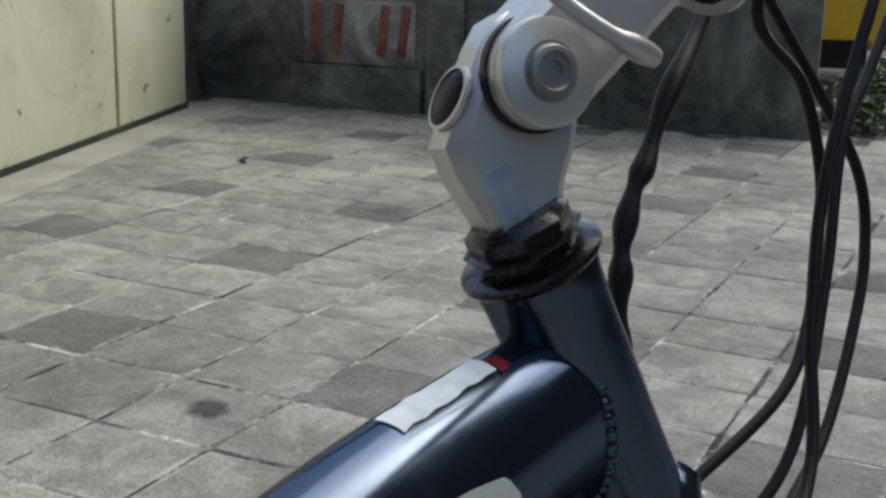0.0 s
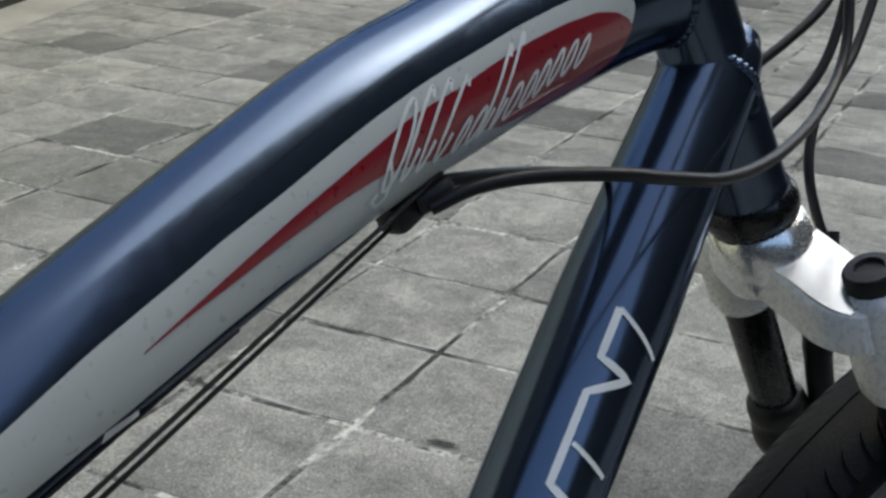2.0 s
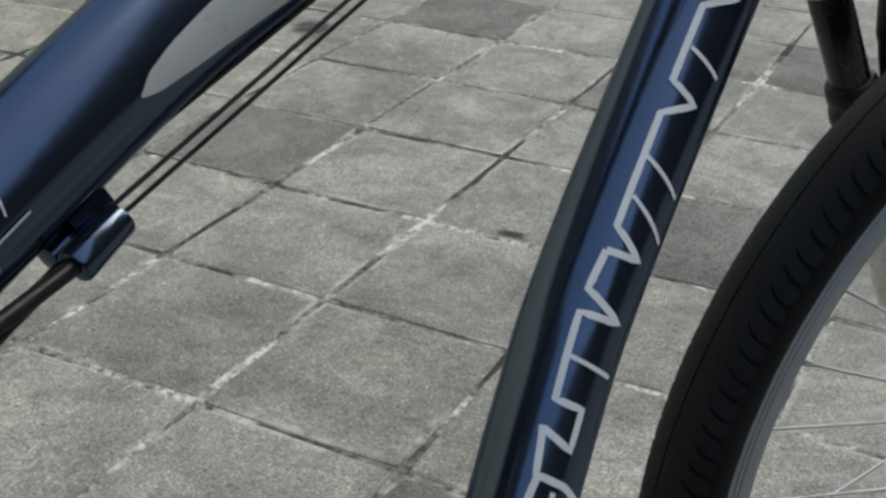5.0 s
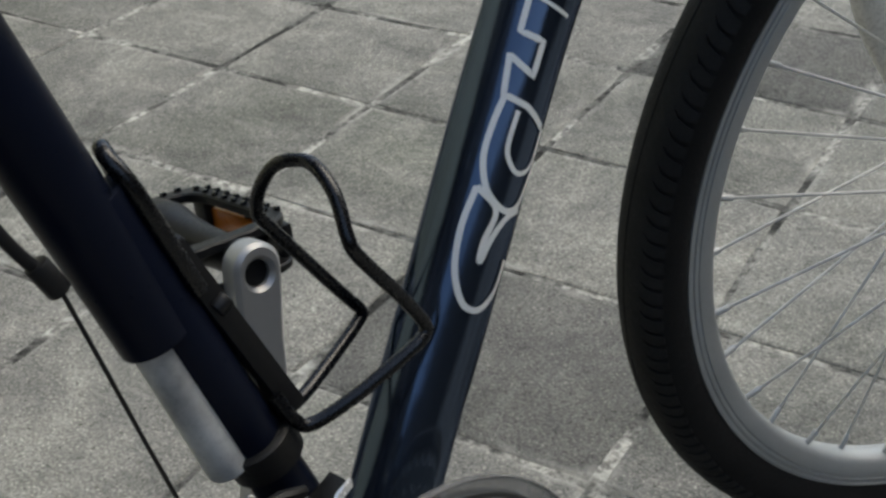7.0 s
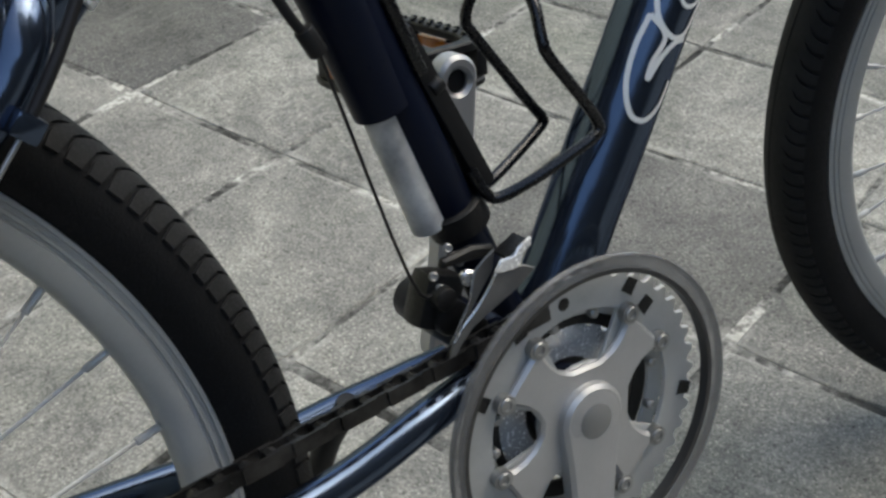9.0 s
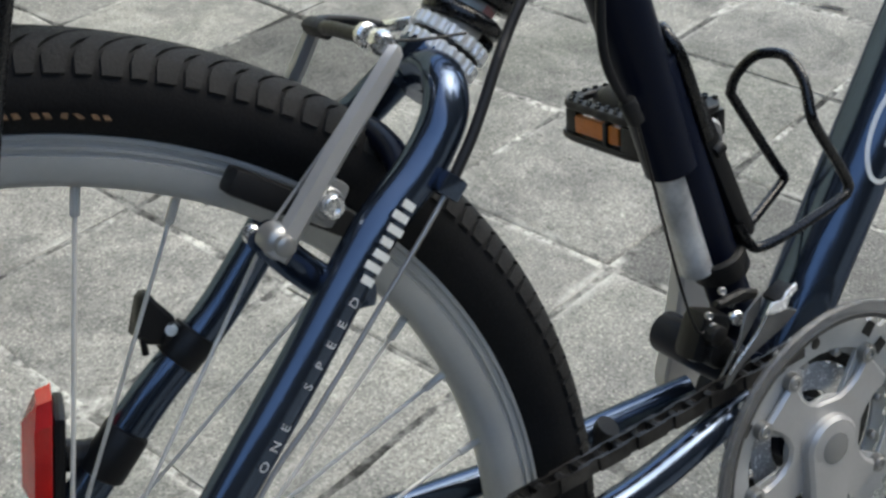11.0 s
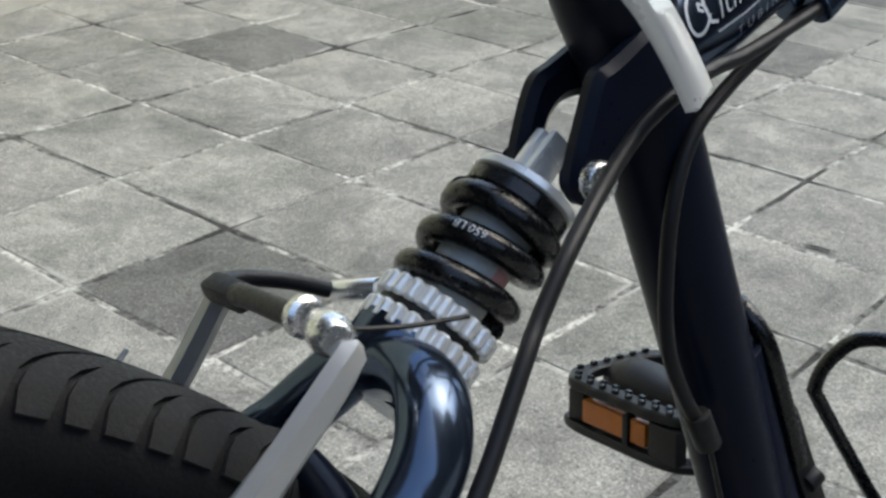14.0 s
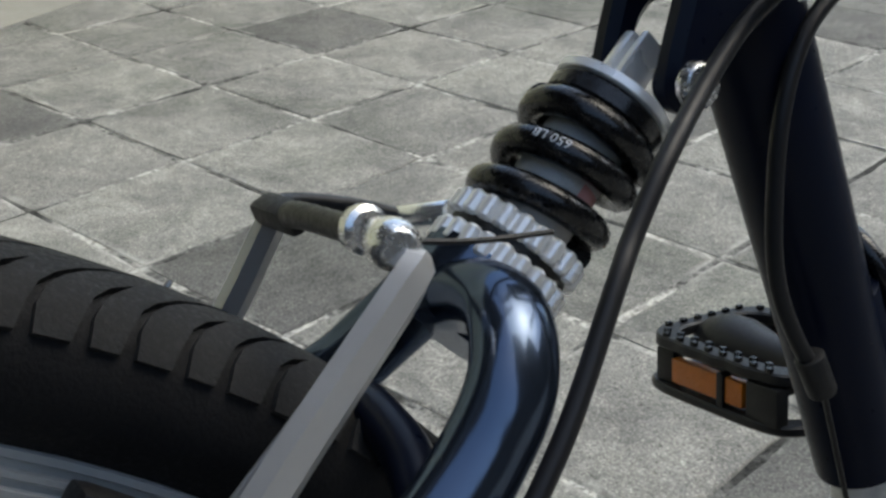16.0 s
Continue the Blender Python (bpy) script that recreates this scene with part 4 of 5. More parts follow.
bar = part("handlebar", sweep(smooth_line([BARC + RT * .30 - FW * .10 + Vector((0, 0, .06)), BARC + RT * .12 - FW * .01 + Vector((0, 0, .045)), BARC + RT * .04, BARC - RT * .04, BARC - RT * .12 - FW * .01 + Vector((0, 0, .045)), BARC - RT * .30 - FW * .10 + Vector((0, 0, .06))], 6), .0125, 20), STEM_SILVER, bike)
clamp_b = part("bar_clamp", lathe([(-.024, .017), (-.021, .0205), (.021, .0205), (.024, .017)], BARC, RT, 28), STEM_SILVER, bar)
cd = (-FW * .75 + RT * .45 - UP * .5).normalized()
part("clamp_boss", lathe([(0, .013), (.022, .0125), (.025, .011)], BARC + RT * .006 - UP * .004, cd, 24), STEM_SILVER, clamp_b)
# Flat black disc gives the clamp's bolt hole its dark inside.
part("clamp_bolt", lathe([(0, .0072), (.0006, .0072), (.0008, .006)], BARC + RT * .006 - UP * .004 + cd * .0248, cd, 20), BLACK, clamp_b, "black disc for the dark inside of the bolt hole")
part("clamp_lever", sweep(smooth_line([R(.3170, .9180, .024), R(.3251, .9096, .029), R(.3333, .9032, .033), R(.3450, .8968, .036)], 5), [.0022] * 10 + [.0024, .0032, .0034, .0034, .0032, .0026], 12), STEM_SILVER, bar)
for sg in (1, -1):
    part("grip", sweep(smooth_line([BARC + RT * sg * .19 - FW * .045 + Vector((0, 0, .052)), BARC + RT * sg * .30 - FW * .10 + Vector((0, 0, .06))], 6), .0165, 18), BLACK, bar)
    part("lever_body", block((.03, .05, .024), Matrix.Translation(BARC + RT * sg * .14 - FW * .005 + Vector((0, 0, .035))) @ pose(0, 0, 0, 0, 0, STEER), .006), BLACK, bar)

# fork
fork = part("fork_crown", lathe([(-.030, .0190), (-.018, .0232), (-.0125, .0226), (-.0035, .0202), (-.0018, .0185)], HA, HAX, 36), CHROME, bike, "bright conical fork crown collar")
NF = Vector((.3173, .9321, .1749)).normalized()
PF = NF.cross(HAX).normalized()
CF = R(.5839, .3299, .025)
NC = (NF - HAX * NF.dot(HAX) + PF * .058).normalized()
PC = NC.cross(HAX).normalized()


def crown_at(u, v, h):
    """A place on the crown: u to its left leg, v ahead, h up from the head tube's end."""
    return HA + NC * u + PC * v + HAX * h


def crown_loft(section, us):
    """The crown's body: one section carried from leg to leg, drawn in and down towards both ends."""
    verts, faces = [], []
    n = len(section)
    for u in us:
        f = max(0.0, (abs(u) - .040) / .020)
        pinch, drop = math.sqrt(max(0.0, 1 - f * f * .75)), .30 * max(0.0, abs(u) - .015)
        verts += [crown_at(u, .006 + (v - .006) * pinch, h - drop) for v, h in section]
    for i in range(len(us) - 1):
        for k in range(n):
            faces.append((i * n + k, i * n + (k + 1) % n, (i + 1) * n + (k + 1) % n, (i + 1) * n + k))
    return verts, faces + [tuple(range(n))[::-1], tuple(range(len(verts) - n, len(verts)))]


US = [.060 * k / 16 for k in range(-16, 17)]
part("crown_body", crown_loft([(-.0140, -.0305), (-.0160, -.0285), (-.0158, -.0240), (-.0118, -.0135), (-.0105, -.0126), (.0170, -.0126), (.0185, -.0135), (.0230, -.0240), (.0230, -.0290), (.0212, -.0315)], US), FORK_WHITE, fork, "grey arched crown body", 30)
part("crown_top", crown_loft([(-.0098, -.0128), (-.0098, -.0121), (-.0092, -.0116), (.0158, -.0116), (.0164, -.0121), (.0164, -.0128)], US[1:-1]), POLISHED, fork, "polished flat crown top", 30)
for sg in (1, -1):
    a = crown_at(-sg * .0509, .0125, -.0225)
    d = (-HAX - PC * .0058 - NC * sg * .0166).normalized()
    part("crown_boss", lathe([(-.001, .0105), (.001, .0140), (.005, .0156), (.040, .0166), (.048, .0160), (.0530, .0140), (.0530, .0118)], a, d, 34), FORK_WHITE, fork)
    part("preload_knob", lathe([(-.003, .0098), (.000, .0112), (.007, .0112), (.0085, .0100), (.0088, .0062), (.0070, .0055), (.0070, .0001)], a, HAX, 14), BLACK, fork, "black preload knob")
    b = CF - NF * sg * .0534 - PF * .018
    part("stanchion", rod(a + d * .03, a + d * .142, .0117, .0005, 30), BLACK_GLOSS, fork, "black stanchion")
    part("fork_seal", lathe([(0, .0122), (.002, .0146), (.006, .0154), (.011, .0154), (.0135, .0143), (.0155, .0146), (.018, .0160), (.024, .0166), (.029, .0160), (.032, .0146)], a + d * .114, d, 30), BLACK, fork, "black rubber wiper seal")
    low = [a + d * .142, a + d * .22, a + d * .29, b + HAX * .004, CF - NF * sg * .0518]
    part("fork_lower", sweep(smooth_line(low, 6), [.0152] * 6 + [.0156] * 6 + [.0155] * 6 + [.0145, .014, .0135, .013, .0115, .010, .009], 24), FORK_WHITE, fork, "silver lower fork leg")


part("brake_hose", sweep(smooth_line([R(.500, .660, -.028), R(.491, .628, -.026), R(.484, .600, -.025), R(.487, .574, -.025), R(.498, .540, -.024)], 6), [.0085] * 6 + [.0080] * 6 + [.0070] * 6 + [.0085] * 7, 14), BLACK, fork, "black rubber front brake boot")


# wheels
def wheel(name, centre, axis, label, valve_turn, groove_from):
    """Wheel parts about its own axis, y; the pose sets it on the bicycle."""
    m = basis(centre, Vector(axis).cross(Vector((0, 0, 1))), axis)
    w = part(name, hoop([(.2815, -.0122), (.2806, -.0140), (.2788, -.0140), (.2782, -.0124), (.2766, -.0124), (.2760, -.0136), (.2746, -.0136), (.2740, -.0122), (.2726, -.0122), (.2720, -.0131), (.2700, -.0129), (.2625, -.0120),
                         (.2590, -.0085), (.2578, 0), (.2590, .0085), (.2625, .0120), (.2700, .0129), (.2720, .0131), (.2726, .0122), (.2740, .0122), (.2746, .0136), (.2760, .0136), (.2766, .0124), (.2782, .0124), (.2788, .0140), (.2806, .0140), (.2815, .0122), (.277, .010), (.275, 0), (.277, -.010)],
                        (0, 0, 0), Y, 160), RIM, bike, label)
    w.matrix_basis = m
    half = [(.2795, .0112), (.2835, .0160), (.2895, .0200), (.2965, .0222), (.3035, .0220), (.3092, .0196), (.3138, .0152), (.3168, .0088), (.3178, 0)]
    prof = [(r, -s) for r, s in half] + [(r, s) for r, s in half[-2::-1]] + [(.276, .006), (.276, -.006)]
    part("tyre", hoop(prof, (0, 0, 0), Y, 160), RUBBER, w, "worn black tyre")
    verts, faces = [], []
    outer = [(.3182, .0006), (.3180, .0045), (.3172, .0085), (.3158, .0120), (.3138, .0153), (.3105, .0188), (.3050, .0216)]
    n = 88
    pitch = 2 * math.pi / n
    for sg in (1, -1):
        for k in range(n):
            a0 = pitch * (k + (.5 if sg > 0 else 0))
            for half_k in (0, 1):
                base = len(verts)
                for i, (r, s) in enumerate(outer):
                    f = i / 6
                    skew = .085 * (1 - (1 - f) ** 2)
                    ends = ((0, .44 if i > 2 else .49), (.54 if i > 2 else .49, .91))[half_k] if i >= groove_from else ((0, .5), (.5, 1.0))[half_k]
                    if i == 6:
                        ends = (ends[0] + .04, ends[1] - .04)
                    for e in ends:
                        a = a0 - skew + pitch * e
                        for lift in (.0016, -.0014):
                            rr, ss = r + lift * (1 - .5 * f), sg * (s + lift * f * .8)
                            verts.append((rr * math.sin(a), ss, rr * math.cos(a)))
                for i in range(6):
                    q = base + i * 4
                    faces.append((q, q + 2, q + 6, q + 4))
                    faces.append((q, q + 4, q + 5, q + 1))
                    faces.append((q + 2, q + 3, q + 7, q + 6))
                faces.append((base, base + 1, base + 3, base + 2))
                q = base + 24
                faces.append((q, q + 2, q + 3, q + 1))
    tagged(part("tread", (verts, faces), TREAD, w, "grey-black slanted tread blocks", 30), kind="stuff")
    part("hub", lathe([(-.034, .0085), (-.033, .021), (-.030, .0215), (-.028, .014), (-.015, .0115), (.015, .0115), (.028, .014), (.030, .0215), (.033, .021), (.034, .0085)], (0, 0, 0), Y, 36), STEEL, w)
    part("axle", rod((0, -.066, 0), (0, .066, 0), .0048), STEEL, w)
    proto = None
    for k in range(36):
        sg = 1 if k % 2 else -1
        a = 2 * math.pi * k / 36
        ah = a + (.72 if (k // 2) % 2 else -.72)
        p_rim = Vector((.2580 * math.sin(a), sg * .002, .2580 * math.cos(a)))
        p_hub = Vector((.0195 * math.sin(ah), sg * .0315, .0195 * math.cos(ah)))
        d = p_rim - p_hub
        mm = Matrix.Translation(p_hub) @ d.to_track_quat("Z", "Y").to_matrix().to_4x4()
        if proto is None:
            L = d.length
            spoke = merge(rod((0, 0, 0), (0, 0, L - .011), .0010, .0001, 8), rod((0, 0, L - .0125), (0, 0, L + .002), .0021, .0004, 8))
            proto = part("spoke", spoke, SPOKE_STEEL, w)
            proto.matrix_basis = mm
        else:
            again(proto, "spoke", w, mm)
    a = radians(valve_turn)
    d = Vector((math.sin(a), 0, math.cos(a)))
    part("valve", lathe([(0, .003), (.016, .003), (.017, .0046), (.030, .0044), (.031, .003)], d * .2585, -d, 12), BLACK, w, "black capped valve")
    return w


REAR_C = R(-.4555, .3322)
rear = wheel("rear_wheel", REAR_C, Y, "machined silver rear rim", 150, 0)
front = wheel("front_wheel", CF, NF, "machined silver front rim", 190, 4)
sprockets = []
for k in range(7):
    r = .050 - .0048 * k
    pts = []
    teeth = int(r * 2 * math.pi / .0127)
    for j in range(teeth * 2):
        rr = r + (.0028 if j % 2 else -.0022)
        pts.append((rr * math.cos(math.pi * j / teeth), rr * math.sin(math.pi * j / teeth)))
    sprockets.append(plate([pts, circle(.012, 20)], .0019, Matrix.Translation(REAR_C) @ pose(0, -.036 - .0032 * k, 0, 90, 0, 0)))
for s in sprockets:
    part("sprocket", s, CHAIN_METAL, rear, "", 30).matrix_basis = rear.matrix_basis.inverted()

# lettering on the rear tyre, as plain bars
for k in range(8):
    a = radians(4.4 + 2.25 * k)
    d = Vector((math.sin(a), 0, math.cos(a)))
    slant = (14, -14, 14, -14, 0, 0, 16, 0)[k]
    pieces = [block((.0026, .0006, .0088), basis(REAR_C + d * .2900 - Y * .0206, d.cross(Y), -Y) @ pose(0, 0, 0, 90, 0, 0) @ pose(0, 0, 0, -14, 0, 0) @ pose(dx, 0, 0, 0, slant * sgn, 0), 0) for dx, sgn in ((-.0022, 1), (.0022, -1))]
    part("tyre_mark", merge(*pieces), TYRE_TEXT, bike, "tan moulded mark", 0)

# cranks
C0 = R(0, .306)
def disc_m(w):
    """x ahead, y up, z out to the right."""
    return Matrix(((1, 0, 0, C0.x), (0, 0, -1, -w), (0, 1, 0, C0.z), (0, 0, 0, 1)))
def arc_hole(a0, a1, r0, r1, n=9):
    up = [(r1 * math.cos(radians(a0 + (a1 - a0) * k / n)), r1 * math.sin(radians(a0 + (a1 - a0) * k / n))) for k in range(n + 1)]
    dn = [(r0 * math.cos(radians(a1 - (a1 - a0) * k / n)), r0 * math.sin(radians(a1 - (a1 - a0) * k / n))) for k in range(n + 1)]
    return up + dn
GAPS = ((85, 26), (170, 18), (256, 26), (351, 25))
crank = part("chainring", plate([[((.0795 if k % 4 in (1, 2) else .0752) * math.cos(math.pi * k / 84), (.0795 if k % 4 in (1, 2) else .0752) * math.sin(math.pi * k / 84)) for k in range(168)]] + [arc_hole(c - h, c + h, .029, .0580) for c, h in GAPS], .0028, disc_m(.0470), .0005), RING, bike, "grey steel large chainring")
part("chain_guard", plate([circle(.0905, 96), circle(.0822, 96)], .0022, disc_m(.0588), .0006), GUARD, crank, "smoked clear plastic chain guard")
part("guard_rib", hoop([(.0795, -.0550), (.0800, -.0604), (.0824, -.0608), (.0828, -.0550)], C0, Y, 96), GUARD_DARK, crank, "dark inner rib of the guard")
part("guard_lip", hoop([(.0898, -.0572), (.0908, -.0600), (.0900, -.0618), (.0886, -.0610), (.0886, -.0572)], C0, Y, 96), GUARD, crank)
part("middle_ring", plate([[((.0672 if k % 2 else .0628) * math.cos(math.pi * k / 34), (.0672 if k % 2 else .0628) * math.sin(math.pi * k / 34)) for k in range(68)], circle(.0525, 40)], .0022, disc_m(.0400), .0004), RING, crank)
part("small_ring", plate([[((.0472 if k % 2 else .0428) * math.cos(math.pi * k / 24), (.0472 if k % 2 else .0428) * math.sin(math.pi * k / 24)) for k in range(48)], circle(.026, 32)], .0022, disc_m(.0330), .0004), COLLAR, crank, "bright small chainring")
# Black ring put in for the dark gap between middle and small rings.
part("ring_gap_shade", plate([circle(.0550, 48), circle(.0450, 48)], .003, disc_m(.0350), .0004), GREASE, crank, "black ring standing in for the dark gap behind the rings")
# Black plate that supplies the shade seen behind the small ring.
part("ring_shade_plate", plate([circle(.0260, 40), circle(.012, 24)], .004, disc_m(.0250), .0004), GREASE, crank)
for c, h in GAPS:
    for sgn in (-1, 1):
        a = radians(c + sgn * h * .55)
        p = C0 + Vector((.0535 * math.cos(a), -.0425, .0535 * math.sin(a)))
        part("shift_pin", lathe([(0, .0028), (.0035, .0028), (.0045, .0018)], p, -Y, 10), STEEL, crank)
star = []
flare = [(.030, .0150), (.036, .0124), (.043, .0122), (.050, .0138), (.0545, .0165), (.0585, .0190)]
ARMS = (37, 132, 206, 306)
for c in ARMS:
    for r, hw in flare:
        a = radians(c) - math.asin(hw / r)
        star.append((r * math.cos(a), r * math.sin(a)))
    for r, hw in flare[::-1]:
        a = radians(c) + math.asin(hw / r)
        star.append((r * math.cos(a), r * math.sin(a)))
part("spider", plate([star], .0050, disc_m(.0492), .0018), SILVER, crank, "four-armed silver spider")
for c in ARMS:
    for da in (-16, 16):
        a = radians(c + da)
        p = C0 + Vector((.0575 * math.cos(a), -.0500, .0575 * math.sin(a)))
        part("bolt_seat", lathe([(0, .0056), (.0046, .0056), (.0047, .0001)], p, -Y, 16), STEEL, crank)
        part("ring_bolt", lathe([(0, .0044), (.0050, .0044), (.0056, .0038), (.0057, .0024), (.0046, .0021), (.0046, .0001)], p, -Y, 14), STEEL, crank)
for deg, r in ((57, .0705), (43, .0650), (-14, .0720), (150, .0690), (118, .0705), (235, .0700)):
    a = radians(deg)
    p = C0 + Vector((r * math.cos(a), -.0500, r * math.sin(a)))
    part("ring_slot", plate([[(-.0045, -.0036), (.0045, -.0044), (.0052, .0030), (-.0030, .0046)]], .0006, Matrix.Translation(p) @ pose(0, 0, 0, 90, 0, 0) @ pose(0, 0, 0, 0, 0, deg), .0002), GREASE, crank, "dark slot in the ring")
HOLE = Vector((.0262, 0, .1515))
HD = HOLE.normalized()
def arm(sg, w_in, w_out, name):
    d = HD * sg
    side = d.cross(Y)
    n = 12
    L = [(0.0, .0198), (.02, .0165), (.06, .0128), (.12, .0115), (.146, .0125), (.156, .0128)]
    pts = [(s, h) for s, h in L]
    for k in range(1, 12):
        t = math.pi / 2 - math.pi * k / 12
        pts.append((.156 + .0128 * math.cos(t), .0128 * math.sin(t)))
    for s, h in L[::-1]:
        pts.append((s, -h))
    for k in range(1, 12):
        t = -math.pi / 2 - math.pi * k / 12
        pts.append((.0198 * math.cos(t), .0198 * math.sin(t)))
    m = basis(C0 + Y * -w_in, d, side)
    if m.to_3x3().col[2].dot(-Y) * (1 if w_out > w_in else -1) < 0:
        m = basis(C0 + Y * -w_in, d, -side)
    return plate([pts, circle(.0068, 24, .1538, 0)], abs(w_out - w_in), m, .0022)
arm_v, arm_f = arm(-1, .0490, .0600, "r")
part("crank_arm", ([v - Y * max(0.0, -(v - C0).dot(HD)) * .085 for v in arm_v], arm_f), SILVER, crank, "satin silver crank arm")
part("crank_boss", lathe([(0, .0215), (.010, .0200), (.0150, .0180), (.0160, .0150)], C0 - Y * .0445, -Y, 36), SILVER, crank)
part("dust_cap", lathe([(0, .0100), (.001, .0100), (.002, .0088)], C0 - Y * .0600, -Y, 28), GUARD, crank, "grey dust cap")
left = part("left_crank_arm", arm(1, -.062, -.076, "l"), SILVER, bike, "satin silver left crank arm")
# Black plug added in the crank's hole so that it looks dark inside.
part("hole_plug", lathe([(0, .0066), (.006, .0066)], C0 + HD * .1538 + Y * .0660, Y, 20), BLACK, left)


def pedal(end, sg, rock):
    """A platform pedal on a spindle that runs out to one side."""
    m = Matrix.Translation(end) @ pose(0, 0, 0, 0, rock, 0)
    out = Y * sg
    def T(p):
        return m @ Vector(p)
    def cage(hx, hy, z, thick, teeth):
        loop_o, loop_i = [], []
        n = 72
        for k in range(n):
            a = 2 * math.pi * k / n
            c, s = math.cos(a), math.sin(a)
            r = 1 / (abs(c) ** 5 + abs(s) ** 5) ** .2
            tooth = teeth * (1 if k % 4 < 2 else -.6)
            loop_o.append(((hx + tooth) * r * c, (hy + tooth) * r * s))
            loop_i.append(((hx - .0095) * r * c, (hy - .0085) * r * s))
        return plate([loop_o, loop_i], thick, m @ Matrix.Translation((0, sg * .053, z)), .0009)
    p = part("pedal", cage(.0365, .0455, .0045, .0055, .0005), BLACK, bike, "black plastic platform pedal")
    part("lower_cage", cage(.0375, .0475, -.0165, .0045, 0), BLACK, p)
    part("pedal_barrel", lathe([(0, .0088), (.01, .0092), (.03, .0098), (.048, .0118), (.062, .0150), (.074, .0150), (.084, .0110), (.090, .006)], m @ Vector((0, sg * .006, 0)), out, 28), BLACK, p)
    part("spindle", rod(m @ Vector((0, sg * .0035, 0)), m @ Vector((0, sg * .014, 0)), .0082, .001, 16), GREASE, p)
    for x in (-1, 1):
        part("pedal_reflector", block((.005, .044, .0115), m @ pose(x * .0325, sg * .056, -.0045), .001), AMBER, p, "amber reflector")
        part("reflector_bar", block((.0058, .004, .0150), m @ pose(x * .0338, sg * .046, -.0045), .0008), BLACK, p)
        part("pedal_wall", block((.007, .018, .017), m @ pose(x * .0325, sg * .022, -.0045), .001), BLACK, p)
        part("pedal_wall", block((.007, .012, .017), m @ pose(x * .0300, sg * .0845, -.0045), .002), BLACK, p)
        for k in range(8):
            for row in (0, 1):
                part("pedal_stud", block((.0026, .0032, .003), m @ pose(x * (.0335 - .0045 * row), sg * (.020 + .009 * k + .0045 * row), .0105), .0006), BLACK_GLOSS, p, "", 0)
    for k in range(6):
        part("pedal_stud", block((.0032, .0026, .003), m @ pose(-.022 + .0088 * k, sg * .0945, .0105), .0006), BLACK_GLOSS, p, "", 0)
    part("pedal_web", block((.066, .006, .010), m @ pose(0, sg * .030, -.002), .001), BLACK, p)
    return p
pedal(C0 + Vector((.027, 0, .156)) + Y * .073, 1, 4)
pedal(C0 - HOLE - Y * .074, -1, 0)

# chain: links along both runs
def chain_run(a, b):
    a, b = Vector(a), Vector(b)
    d = (b - a).normalized()
    n = int((b - a).length / .0127)
    pieces = []
    for k in range(n):
        p = a + d * .0127 * (k + .5)
        s = .0044 if k % 2 else .0032
        for sg in (1, -1):
            m = basis(p + Y * sg * s, d, d.cross(Y))
            pieces.append(block((.0195, .0082, .0011), m, .0))
            pieces.append(moved(lathe([(-.0006, .0042), (.0006, .0042)], (0, 0, 0), (0, 0, 1), 10), m @ pose(-.0058, 0, 0)))
        pieces.append(rod(p - d * .0063 - Y * .0045, p - d * .0063 + Y * .0045, .0038, .0004, 8))
    return merge(*pieces)
CH = Vector((0, -.0455, 0))
chain = part("chain", merge(chain_run(C0 + CH + Vector((-.004, 0, .0665)), REAR_C + CH + Vector((0.004, 0, .021))), chain_run(C0 + CH + Vector((-.01, 0, -.066)), REAR_C + CH + Vector((.05, 0, -.075)))), CHAIN_METAL, bike, "greasy dark roller chain")
tagged(chain, kind="stuff")

# front derailleur
fd = part("front_derailleur", lathe([(0, .0150), (.001, .0165), (.014, .0165), (.015, .0150)], R(-.030, .424), R(.0085, -.0255), 28), GREASE, bike, "greasy front derailleur")
part("derailleur_body", merge(block((.024, .018, .030), pose(-.0585, -.018, .388, 0, 25, 0), .006), rod(R(-.060, .393, .010), R(-.060, .393, .034), .0062, .002, 16), rod(R(-.047, .373, .016), R(-.047, .373, .038), .0062, .002, 16), rod(R(-.056, .380, .020), R(-.056, .380, .031), .0095, .002, 20)), GREASE, fd)
def side_plate(loop, w, thick, bevel=.0005):
    return plate([loop], thick, Matrix(((1, 0, 0, 0), (0, 0, -1, -w), (0, 1, 0, 0), (0, 0, 0, 1))), bevel)


CAGE = worn("dark cage steel", (0.17, 0.17, 0.165), 0.36, 0.6, 0, 0.35, 120)
cage = part("cage_plate", side_plate([(-.0414, .4066), (-.0468, .4002), (-.0545, .3933), (-.0636, .3871), (-.0697, .3814), (-.0760, .3700), (-.0735, .3690), (-.0660, .3775), (-.0581, .3836), (-.0444, .3886), (-.0288, .3936), (-.0179, .3993), (-.0252, .4040), (-.0347, .4052)], .0490, .0014), CAGE, fd, "dark steel outer cage plate")
# Chrome bead drawn along the outer plate's edge for its highlight.
edge = smooth_line([R(-.0418, .4060, .0506), R(-.0472, .3998, .0506), R(-.0550, .3930, .0506), R(-.0640, .3868, .0506), R(-.0700, .3808, .0506)], 5)
part("edge_glint", sweep(edge, .0007, 8), CHROME, cage, "chrome bead for the highlight along the cage edge")
part("cage_tab", side_plate([(-.0427, .4068), (-.0385, .4117), (-.0307, .4112), (-.0275, .4145), (-.0198, .4174), (-.0194, .4129), (-.0250, .4106), (-.0262, .4075), (-.0292, .4041), (-.0383, .4051)], .0500, .0016), COLLAR, cage, "bright cage tab")
